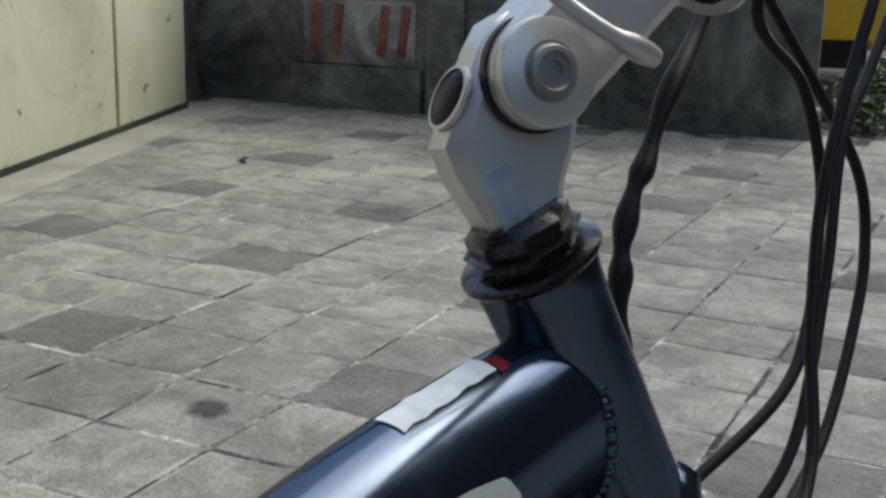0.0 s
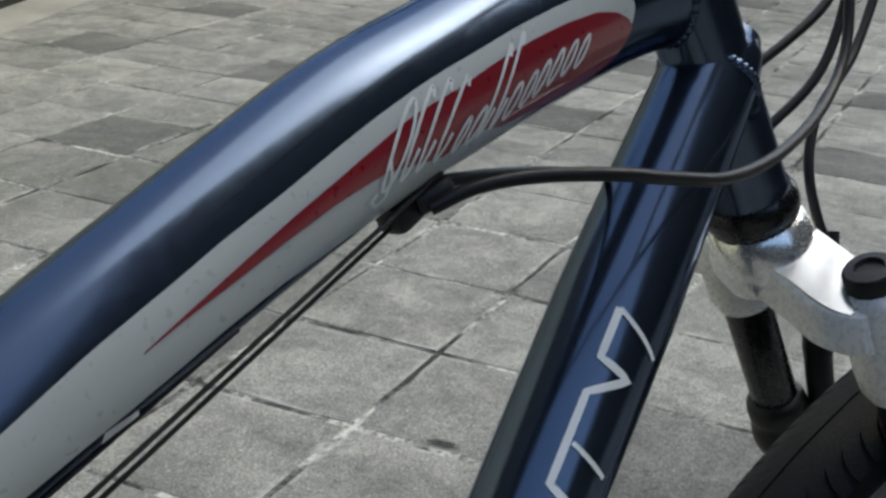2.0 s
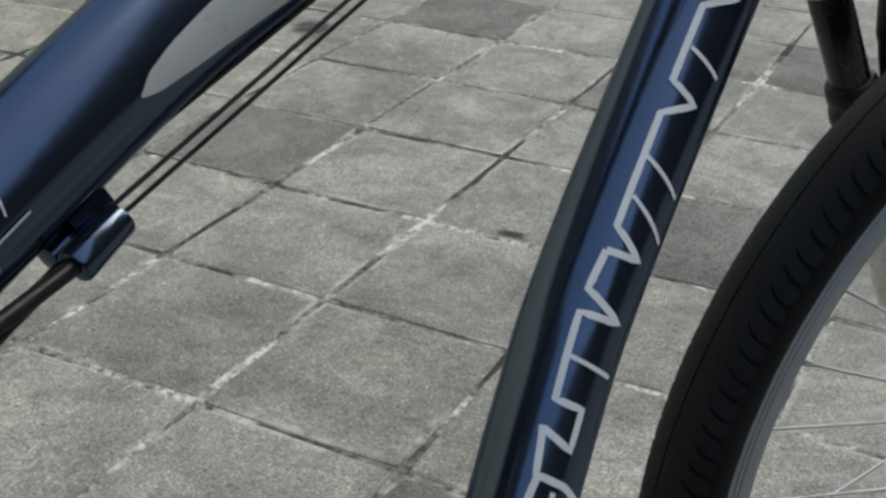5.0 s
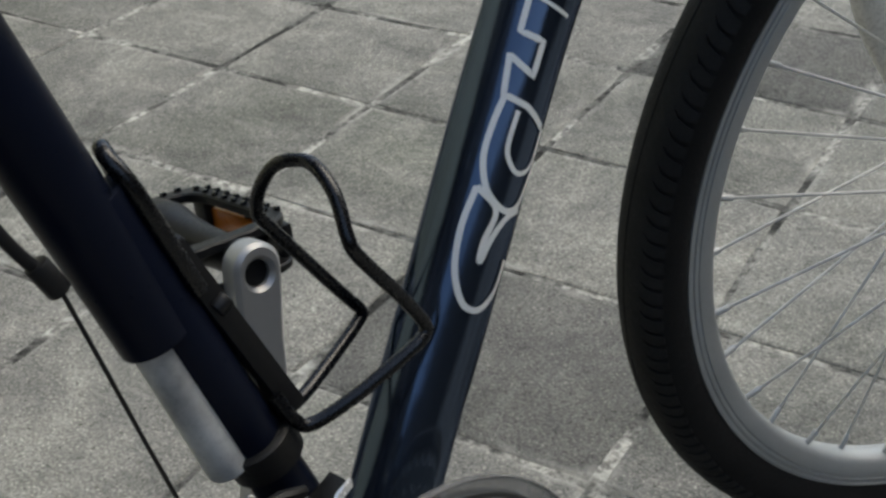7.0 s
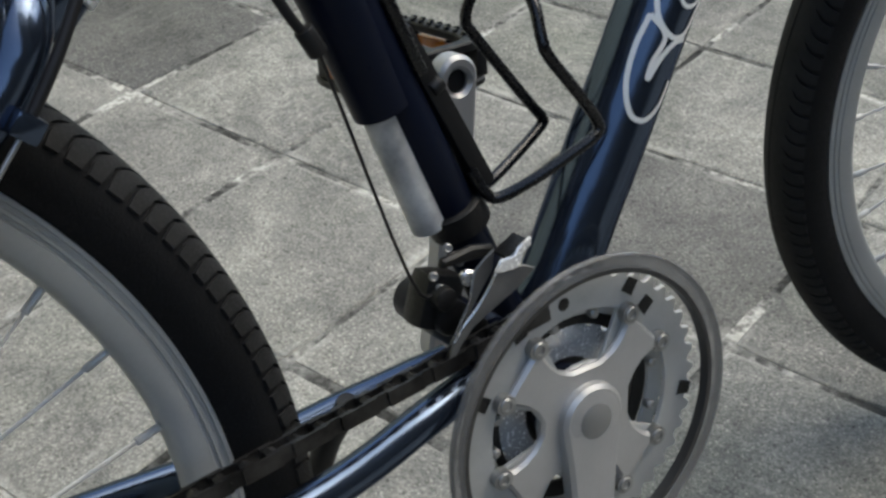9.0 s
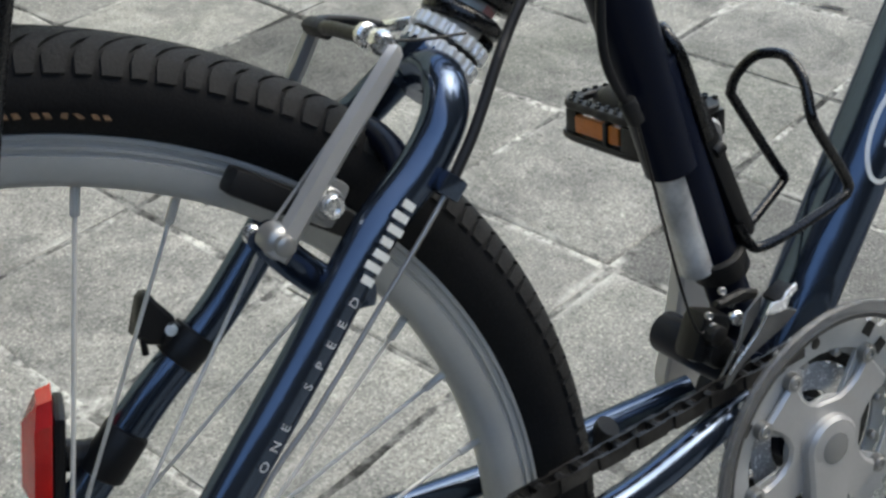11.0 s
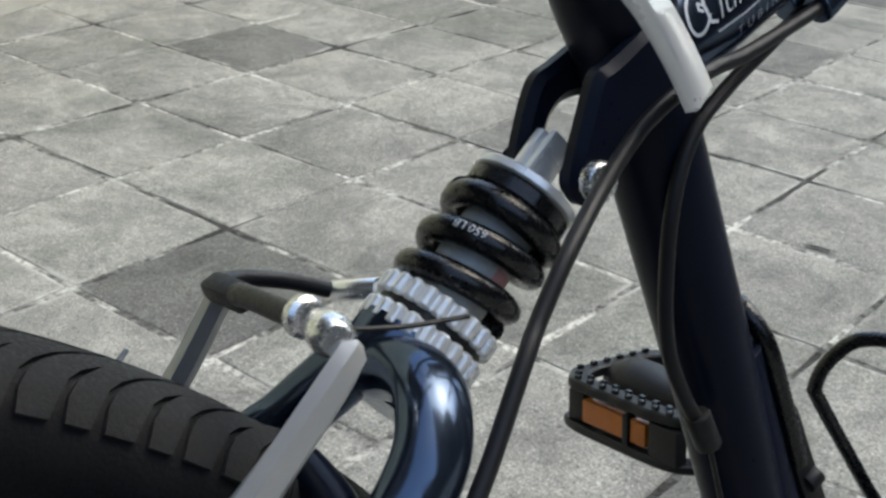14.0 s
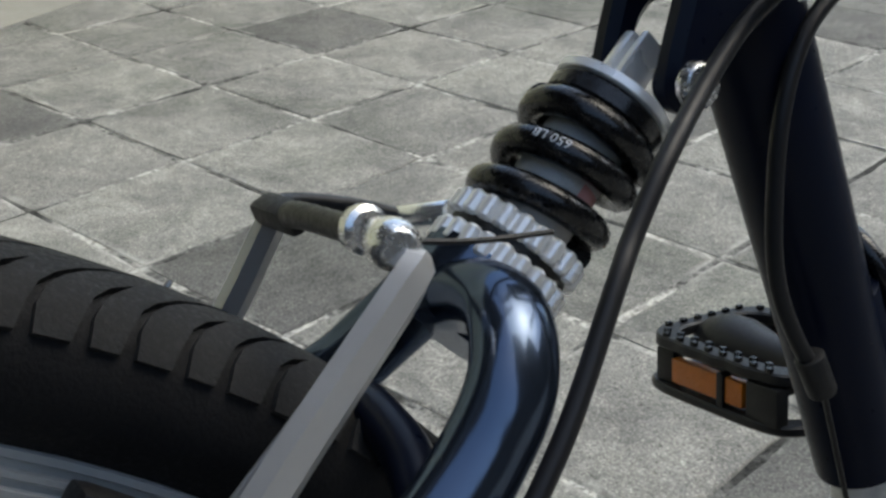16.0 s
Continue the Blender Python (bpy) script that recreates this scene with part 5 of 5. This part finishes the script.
inner = part("cage_plate", side_plate([(-.0336, .4126), (-.0413, .4091), (-.0468, .4056), (-.0522, .3916), (-.0626, .3782), (-.0700, .3700), (-.0685, .3690), (-.0608, .3767), (-.0485, .3898), (-.0363, .4024)], .0390, .0014), CAGE, fd, "dark steel inner cage plate")
# A like bead for the highlight on the inner plate.
part("edge_glint", sweep(smooth_line([R(-.0508, .3960, .0404), R(-.0526, .3910, .0404), R(-.0570, .3845, .0404), R(-.0628, .3778, .0404)], 5), .0006, 8), CHROME, inner, "chrome bead for the highlight along the cage edge")
part("cage_bridge", block((.014, .012, .003), pose(-.0270, -.0450, .4125, 0, -22, 0), .001), GREASE, fd)
part("body_link", side_plate([(-.0267, .4090), (-.0400, .4135), (-.0578, .4130), (-.0600, .4085), (-.0450, .4065), (-.0300, .4040)], .0270, .0050, .0015), GREASE, fd, "greasy black link")
part("link_tip", lathe([(0, .0034), (.0008, .0042), (.0040, .0042), (.0050, .0030)], R(-.0449, .3977, .0290), (-.2, -1, .3), 14), CHROME, fd, "bright link pin")
for x, z in ((-.0521, .4163), (-.0492, .4106), (-.0469, .4067), (-.0623, .4051), (-.0599, .3974)):
    part("derailleur_bolt", lathe([(0, .0023), (.0022, .0023), (.0026, .0018), (.0020, .0012), (.0020, .0001)], R(x, z, .0275), (-.3, -1, .3), 10), STEEL, fd)

# bottle cage
bc = part("bottle_cage", block((.011, .019, .098), pose(-.0280, 0, .474, 0, -21, 0), .004), BLACK, bike, "black wire bottle cage")
part("cage_loop", sweep(smooth_line([R(-.040, .497, .009), R(-.047, .520, .009), R(-.0545, .545, .008), R(-.058, .557, .002), R(-.0555, .5575, -.005), R(-.049, .537, -.010), R(-.036, .497, -.010)], 8), .0036, 10), BLACK_GLOSS, bc)
part("cage_wire", sweep(smooth_line([R(-.020, .440, .008), R(-.016, .428, .012), R(-.010, .4235, .0148), R(.010, .4295, .0220), R(.038, .4400, .0285), R(.0455, .4435, .0285), R(.0455, .4490, .0285), R(.0365, .4650, .0285), R(.0205, .4900, .0280), R(.0185, .4990, .0265), R(.0220, .5130, .0190), R(.0235, .5225, .0090), R(.0225, .5255, .0000),
                                  R(.0175, .5235, -.0120), R(.0135, .5130, -.0220), R(.0125, .5020, -.0270), R(.0165, .4935, -.0280), R(.0460, .4470, -.0280), R(.0535, .4355, -.0280), R(.0515, .4310, -.0280), R(.0260, .4230, -.0210), R(.0020, .4190, -.0130), R(-.0120, .4230, -.0090), R(-.020, .438, -.006)], 6), .0031, 10), BLACK_GLOSS, bc)
part("cage_bolt", rod(R(-.036, .487, .009), R(-.030, .490, .009), .004), BLACK, bc)

# rim brakes
for sg in (1, -1):
    top_w = .050 if sg > 0 else .030
    arm_pts = [R(-.300, .530, -.056), R(-.286, .5385, -.0555), R(-.2650, .5530, -.052), R(-.2500, .5735, -.043), R(-.2365, .6015, -.031)] if sg < 0 else [R(-.3115, .5400, sg * .056), R(-.3056, .5455, sg * .056), R(-.2754, .5753, sg * .055), R(-.2490, .5990, sg * (top_w + .003)), R(-.2400, .6060, sg * top_w)]
    br = part("brake_arm", sweep(smooth_line(arm_pts, 6), ([.0068] * 6 + [.0061 - .0011 * k / 18 for k in range(17)] + [.0038, .0022]) if sg > 0 else ([.0066] * 6 + [.0058 - .0014 * k / 18 for k in range(19)]), 6, .75, side=(0, .85, .5)), SILVER, bike, "grey alloy brake arm")
    part("brake_boss", lathe([(0, .0072), (.008, .0072), (.010, .0060), (.011, .0045), (.014, .0043), (.015, .003)], R(-.3085, .5455, sg * .049), (0, -sg, 0), 24), STEEL, br)
    part("boss_bolt", lathe([(0, .0042), (.004, .0042), (.005, .003)], R(-.3125, .5462, sg * .040), (-.5, -sg, .2), 12), CHROME, br)
    tang = Vector((.555, 0, -.42)).normalized()
    part("brake_pad", block((.062, .012, .012), basis(R(-.288, .547, sg * .024), tang, Y), .003), BLACK, br, "black rubber brake pad")
    part("pad_holder", block((.012, .018, .020), basis(R(-.283, .553, sg * .046), tang, Y), .003), STEEL, br)
    part("pad_washer", lathe([(0, .0072), (.004, .0072), (.005, .0062)], R(-.2845, .5535, sg * .051), (0, -sg, 0), 20), STEEL, br)
    part("pad_bolt", lathe([(0, .0052), (.0045, .0052), (.0055, .0044), (.0056, .0028), (.004, .0026), (.004, .0001)], R(-.2845, .5535, sg * .0555), (0, -sg, 0), 12), CHROME, br, "bright socket pad bolt")
    part("return_spring", sweep(smooth_line([R(-.311, .548, sg * .049), R(-.290, .562, sg * .045), R(-.262, .586, sg * .046)], 6), .0009, 8), STEEL, br)
nood = part("cable_anchor", lathe([(0, .0036), (.002, .0052), (.007, .0056), (.010, .0052), (.012, .0040), (.0155, .0042), (.017, .0034)], R(-.2455, .6085, .0505), (.25, 1, -.05), 20), CHROME, bike, "steel cable anchor barrel")
part("anchor_screw", lathe([(0, .0048), (.0012, .0056), (.004, .0056), (.005, .0044), (.0048, .0028), (.003, .0026), (.003, .0001)], R(-.2415, .6075, .0245), (.05, -1, .05), 18), CHROME, nood, "bright clamp screw")
part("brake_boot", sweep(smooth_line([R(-.2415, .6070, .0240), R(-.2408, .6060, .012), R(-.2400, .6050, -.006), R(-.2390, .6035, -.016)], 6), [.0034, .0032, .0034, .0032, .0034, .0032, .0034, .0032, .0034, .0032, .0034, .0032, .0034, .0032, .0034, .0034, .0032, .0034, .0034], 14), BLACK, nood, "black rubber brake boot")
part("noodle_elbow", block((.0075, .018, .0065), Matrix.Translation(R(-.2385, .6025, -.023)) @ pose(0, 0, 0, 6, -20, 8), .002), BLACK, nood)
part("noodle", sweep(smooth_line([R(-.2385, .6035, -.031), R(-.228, .6015, -.036), R(-.213, .597, -.036), R(-.1995, .5915, -.032)], 6), .0026, 12), BLACK, nood, "black noodle")
part("ferrule", rod(R(-.2005, .5915, -.0335), R(-.1930, .594, -.018), .0034, .0004, 14), POLISHED, nood, "silver cable ferrule")
part("inner_wire", sweep(smooth_line([R(-.2440, .608, .040), R(-.2200, .602, .037), R(-.1975, .5985, .034)], 5), .0008, 6), GREASE, nood)

# reflector and clamp on the left stay
rf_m = Matrix.Translation(R(-.3985, .4320, -.066)) @ pose(0, 0, 0, 0, 14, -14)
back = [(.004, -.016, -.0265), (.004, .016, -.0265), (.004, .016, .0220), (.004, .009, .0290), (.004, -.009, .0290), (.004, -.016, .0200)]
front = [(-.004, -.0145, -.0245), (-.004, .0145, -.0245), (-.004, .0145, .0160), (-.003, .0080, .0260), (-.003, -.0080, .0260), (-.004, -.0145, .0150)]
ridge = [(-.0095, .001, -.0215), (-.0095, .001, .0130)]
lf = [(0, 1, 7, 6), (1, 2, 8, 7), (2, 3, 9, 8), (3, 4, 10, 9), (4, 5, 11, 10), (5, 0, 6, 11), (0, 5, 4, 3, 2, 1), (6, 7, 12), (7, 8, 13, 12), (8, 9, 13), (9, 10, 13), (10, 11, 13), (11, 6, 12, 13)]
rf = part("rear_reflector", moved((back + front + ridge, lf), rf_m), RED_LENS, bike, "red faceted rear reflector", 20)
part("reflector_back", block((.006, .030, .048), rf_m @ pose(.0072, 0, -.002), .003), BLACK, rf)
part("reflector_bracket", merge(sweep(smooth_line([R(-.390, .424, -.064), R(-.380, .421, -.060), R(-.372, .420, -.056)], 4), [.008] * 4 + [.009] * 5, 14), rod(R(-.3790, .4130, -.0535), R(-.3600, .4312, -.0528), .0118, .002, 20)), BLACK, rf, "black reflector bracket")
wedge = [(-.3475, .4771), (-.3395, .4955), (-.3350, .4950), (-.3330, .4905), (-.3265, .4800), (-.3260, .4700), (-.3300, .4670), (-.3408, .4700)]
cl = part("stay_clamp", merge(plate([wedge], .012, Matrix(((1, 0, 0, 0), (0, 0, -1, .060), (0, 1, 0, 0), (0, 0, 0, 1))), .002), rod(R(-.3310, .4575, -.0505), R(-.3170, .4680, -.0503), .0118, .0015, 24), block((.016, .010, .012), pose(-.327, .051, .470, 0, 35, 0), .002)), BLACK, bike, "black bracket clamped on the stay")
part("clamp_bolt", lathe([(0, .0030), (.0015, .0030), (.0022, .002)], R(-.3300, .4750, -.0475), (-.2, -1, .3), 12), WHITE, cl, "pale screw")
part("clamp_peg", rod(R(-.3425, .472, -.054), R(-.3430, .4640, -.054), .0018, .0004, 10), BLACK, cl)

# cables
def cable(pts, r=.0025, n=8, mat=CABLE, name="cable", label=""):
    return part(name, sweep(smooth_line(pts, n), r, 12), mat, bike, label)
cable([R(.52, .96, .04), R(.470, .862, .022), R(.447, .806, .020), R(.429, .763, .025), R(.398, .742, .030), R(.345, .733, .040), R(.300, .733, .045), R(.266, .740, .045), R(.243, .746, .042), R(.220, .750, .030), R(.203, .750, .020), R(.190, .746, .012)], .0023)
cable([R(.47, .955, .02), R(.466, .91, 0), R(.494, .882, 0), R(.502, .85, 0), R(.497, .829, 0), R(.482, .795, 0), R(.46, .773, -.002), R(.42, .752, -.016), R(.385, .736, -.030), R(.350, .7285, -.027), R(.3225, .7272, -.020), R(.2660, .7400, -.008), R(.2300, .7470, .0), R(.2011, .7508, .004), R(.190, .7500, .006)], .0023)
cable([R(.58, .93, .01), R(.545, .885, .004), R(.522, .858, 0), R(.498, .807, 0), R(.46, .752, 0), R(.425, .726, -.012), R(.390, .706, -.030), R(.335, .662, -.036), R(.25, .585, -.034), R(.12, .435, -.030), R(.03, .32, -.028)], .0023)
cable([R(.49, .94, -.02), R(.512, .885, -.006), R(.533, .845, 0), R(.533, .812, 0), R(.515, .782, 0), R(.485, .750, 0), R(.445, .725, 0), R(.430, .690, .006), R(.448, .62, .02), R(.47, .55, .03)], .0023)
cable([R(.45, .935, .0), R(.428, .907, 0), R(.403, .884, 0), R(.388, .866, 0), R(.380, .858, 0), R(.372, .845, 0), R(.369, .835, 0), R(.368, .820, -.002), R(.371, .80, -.006), R(.382, .75, -.02), R(.41, .69, -.03)], [.0033 + .0007 * math.sin(k * .55) for k in range(81)], 8, CABLE, 'twisted_cable', 'black twisted cable pair')
part("cable_stop", merge(block((.013, .011, .010), pose(.185, -.004, .7460, 0, -22, 0), .003), rod(R(.188, .7475, .007), R(.199, .751, .012), .0045, .001, 16)), BLACK, bike, "black cable stop")
for line in ([R(.186, .7442, .0045), R(.18, .7418, .0045), R(-.02, .6628, .0032)],
             [R(.186, .7520, .0127), R(.18, .7496, .0127), R(-.02, .6693, .0080)],
             [R(.118, .7305, .0093), R(-.02, .6786, .0074)]):
    cable(line, .00075, 4, GREASE, "bare_cable", "thin bare steel cable")
part("rear_cable_stop", merge(rod(R(-.014, .667, .007), R(-.032, .659, .010), .0055, .001, 16), rod(R(-.014, .667, -.005), R(-.032, .659, -.004), .0055, .001, 16), block((.014, .012, .012), pose(-.020, 0, .669, 0, -24, 0), .002)), NAVY, bike, "navy cable stop")
cable([R(-.030, .660, .010), R(-.076, .651, .020), R(-.095, .649, .024), R(-.113, .645, .028), R(-.131, .637, .030), R(-.150, .625, .035), R(-.172, .612, .045), R(-.187, .598, .050), R(-.197, .589, .055), R(-.2165, .566, .062), R(-.2336, .5478, .0656)], .0025)
cable([R(-.2336, .5478, .0656), R(-.2563, .5269, .068), R(-.3114, .4765, .070), R(-.3453, .4478, .071), R(-.42, .36, .07)], .0011, 6, STEEL, "bare_cable", "thin bare steel cable")
part("cable_clip", block((.012, .014, .010), pose(-.2336, -.0620, .5478, 0, 45, 0), .002), NAVY, bike)
cable([R(-.030, .658, .002), R(-.058, .649, .010), R(-.081, .639, .014), R(-.098, .628, .017), R(-.108, .608, .018), R(-.112, .580, .018), R(-.111, .560, .018), R(-.104, .542, .018), R(-.097, .531, .018)], .0025)
part("cable_guide", rod(R(-.100, .537, .018), R(-.0945, .524, .018), .0046, .001, 16), BLACK, bike, "black cable guide")
cable([R(-.094, .523, .018), R(-.074, .409, .026), R(-.062, .395, .028)], .0009, 4, GREASE, "bare_cable")

# kickstand
ks = part("kickstand", sweep(smooth_line([R(-.09, .318, -.034), R(-.105, .27, -.060), R(-.135, .10, -.120), R(-.140, .040, -.137)], 6), .0075, 14), BLACK, bike, "black kickstand")
part("kickstand_foot", block((.034, .020, .010), pose(-.143, .142, .036, 12, 0, 0), .003), BLACK, ks)

# carrier, bag and its zip pulls
rack = thing("rear_rack", "black steel rear carrier over the back wheel", "bicycle rack", m=bike.matrix_basis.copy())
for sg, line in ((1, [(-.4700, .36, .073), (-.4360, .535, .071), (-.4125, .603, .070), (-.3965, .648, .070), (-.3739, .706, .069), (-.352, .772, .064)]), (-1, [(-.4700, .36, .068), (-.4150, .520, .055), (-.3769, .639, .050), (-.3586, .697, .050), (-.335, .772, .052)])):
    part("rack_leg", sweep(smooth_line([R(x, z, sg * w) for x, z, w in line], 6), .0043, 14), BLACK_GLOSS, rack, "black carrier leg")
    part("rack_rail", sweep([R(-.16, .772, sg * .055), R(-.40, .775, sg * .062), R(-.60, .778, sg * .062)], .005, 12), BLACK_GLOSS, rack)
for x in (-.20, -.30, -.40, -.50, -.59):
    part("rack_bar", sweep([R(x, .775, .06), R(x, .775, -.06)], .004, 10), BLACK_GLOSS, rack)
part("rack_stay", sweep(smooth_line([R(-.17, .772, .02), R(-.15, .768, .018), R(-.142, .765, .014)], 4), .004, 10), BLACK_GLOSS, rack)
CLOTH = worn("black nylon cloth", (0.012, 0.012, 0.013), 0.8, 0, 0, 0.3, 200, 0.3, 0.3)
bag = thing("carrier_bag", "black nylon bag strapped on the rear carrier, zip pulls hanging", "bag", m=bike.matrix_basis.copy())
part("bag_body", block((.30, .25, .10), pose(-.40, .055, .832), .025), CLOTH, bag)
DOWN_W = Vector((0, .2024, -.9793))


def zip_pull(x, z, w, big, tab):
    """A rubber bulb on a cord, hanging straight down from the bag's seam."""
    o = R(x, z, w)
    def h(up, dx=0.0):
        return o - DOWN_W * up + Vector((dx, 0, 0))
    prof = [(0, .0006), (.0006, .0026), (.002, .0042), (.0048, .0051), (.008, .0049), (.012, .0036), (.016, .0025), (.021, .0022), (.024, .0026), (.0255, .0016)]
    z0 = part("zip_pull", lathe([(a * big, r * big) for a, r in prof], o, -DOWN_W, 20), BLACK, bag, "black rubber zip pull")
    if tab:
        part("pull_knot", rod(h(.024, -.003), h(.024, .0045), .0026, .0006, 12), BLACK, z0)
        part("pull_loop", sweep(smooth_line([h(.024, -.003), h(.031, -.0048), h(.036, -.002), h(.031, .0035), h(.024, .003)], 5), .0014, 8), BLACK, z0)
        strip = [(-.0033, .033), (.0033, .033), (.0026, .140), (-.0026, .140)]
        strip_m = basis(o, (1, 0, 0), -DOWN_W)
        holes = [[(a * .7, b + y) for a, b in circle(.0018, 12)] for y in (.037, .056, .075)]
        part("pull_strip", plate([strip] + holes, .0012, strip_m, .0003), BLACK, z0, "black slotted pull strip")
    else:
        for dx in (-.0016, .0018):
            part("pull_cord", sweep(smooth_line([h(.020, dx * .4), h(.032, dx * 1.3), h(.046, dx), h(.056, 0), h(.140, -dx * .3)], 6), .0011, 8), BLACK, z0)


zip_pull(-.2945, .6505, -.154, 1.0, True)
zip_pull(-.2735, .6590, -.150, .92, False)


# ---------------------------------------------------------------- pavers, last
def paver_mesh(seed):
    """A paver with slightly ragged, rounded upper edges."""
    rnd = random.Random(seed)
    h = GRID / 2 - .0018
    n = 5
    ring = []
    for side_k in range(4):
        for k in range(n):
            f = -1 + 2 * k / n
            x, y = [(f, -1), (1, f), (-f, 1), (-1, -f)][side_k]
            ring.append((x, y))
    verts, faces = [], []
    for lvl, (z, inset) in enumerate(((-.03, 0), (-.0035, 0), (-.0006, .0022), (0, .006))):
        for i, (x, y) in enumerate(ring):
            chip = .0035 * rnd.random() ** 3 if lvl in (1, 2, 3) else 0
            if i % n == 0 and lvl:
                chip += .0008 + .0016 * rnd.random()
            k = (h - inset - chip) / h
            verts.append((x * h * k, y * h * k, z + (.0006 * rnd.random() if lvl == 3 else 0)))
    m = len(ring)
    for lvl in range(3):
        for i in range(m):
            faces.append((lvl * m + i, lvl * m + (i + 1) % m, (lvl + 1) * m + (i + 1) % m, (lvl + 1) * m + i))
    verts.append((0, 0, .0004))
    for i in range(m):
        faces.append((3 * m + i, 3 * m + (i + 1) % m, 4 * m))
    return verts, faces


def inside(x, y):
    q = WALL_M.inverted() @ Vector((x, y, 0))
    k = BACK_M.inverted() @ Vector((x, y, 0))
    return q.y < -.10 and (k.y < -.05 or k.x > 2.7) and x < 7.5


floor = part("pavement", ([(-6, -5, -.0016), (7.4, -5, -.0016), (7.4, 6.0, -.0016), (-6, 6.0, -.0016)], [(0, 1, 2, 3)]), MORTAR, None)
tagged(floor, "yard of grey square concrete pavers with dark ones set between", "pavement", kind="structure")
meshes = {}
for dark, mat in ((False, TILE), (True, TILE_DARK)):
    meshes[dark] = []
    for k in range(4):
        me = bpy.data.meshes.new("paver")
        v, f = paver_mesh(k + 10 * dark)
        me.from_pydata(v, [], f)
        meshes[dark].append(finish(me, mat, 50))
rnd = random.Random(5)
cells = []
for a in range(-22, 38):
    for b in range(-22, 27):
        x, y = on_grid(a + .5, b + .5)
        if -5.5 < x < 7.3 and -4.5 < y < 5.8 and inside(x, y):
            cells.append(((x - .9) ** 2 / 1.35 + (y - 1.35) ** 2, a, b, x, y))
cells.sort()
rest = {False: ([], []), True: ([], [])}
for i, (_, a, b, x, y) in enumerate(cells):
    dark = a % 3 == 1 and b % 3 == 1
    m = Matrix.Translation((x + rnd.uniform(-.001, .001), y + rnd.uniform(-.001, .001), rnd.uniform(-.0012, .0012))) @ pose(0, 0, 0, rnd.uniform(-.25, .25), rnd.uniform(-.25, .25), ANGLE) @ Matrix.Diagonal((settle_a(a + 1) - settle_a(a), settle_b(b + 1) - settle_b(b), 1, 1)) @ pose(0, 0, 0, 0, 0, rnd.uniform(-.35, .35) + 90 * rnd.randrange(4))
    if i < 300:
        o = new("paver", rnd.choice(meshes[dark]))
        o.parent, o.matrix_basis = floor, m
    else:
        v, f = rest[dark]
        k = len(v)
        me = rnd.choice(meshes[dark])
        v += [m @ p.co for p in me.vertices]
        f += [tuple(j + k for j in p.vertices) for p in me.polygons]
for dark, mat in ((False, TILE_FAR), (True, TILE_DARK_FAR)):
    o = part("paver_field", rest[dark], mat, floor, "outlying pavers", 50)
    tagged(o, kind="stuff")
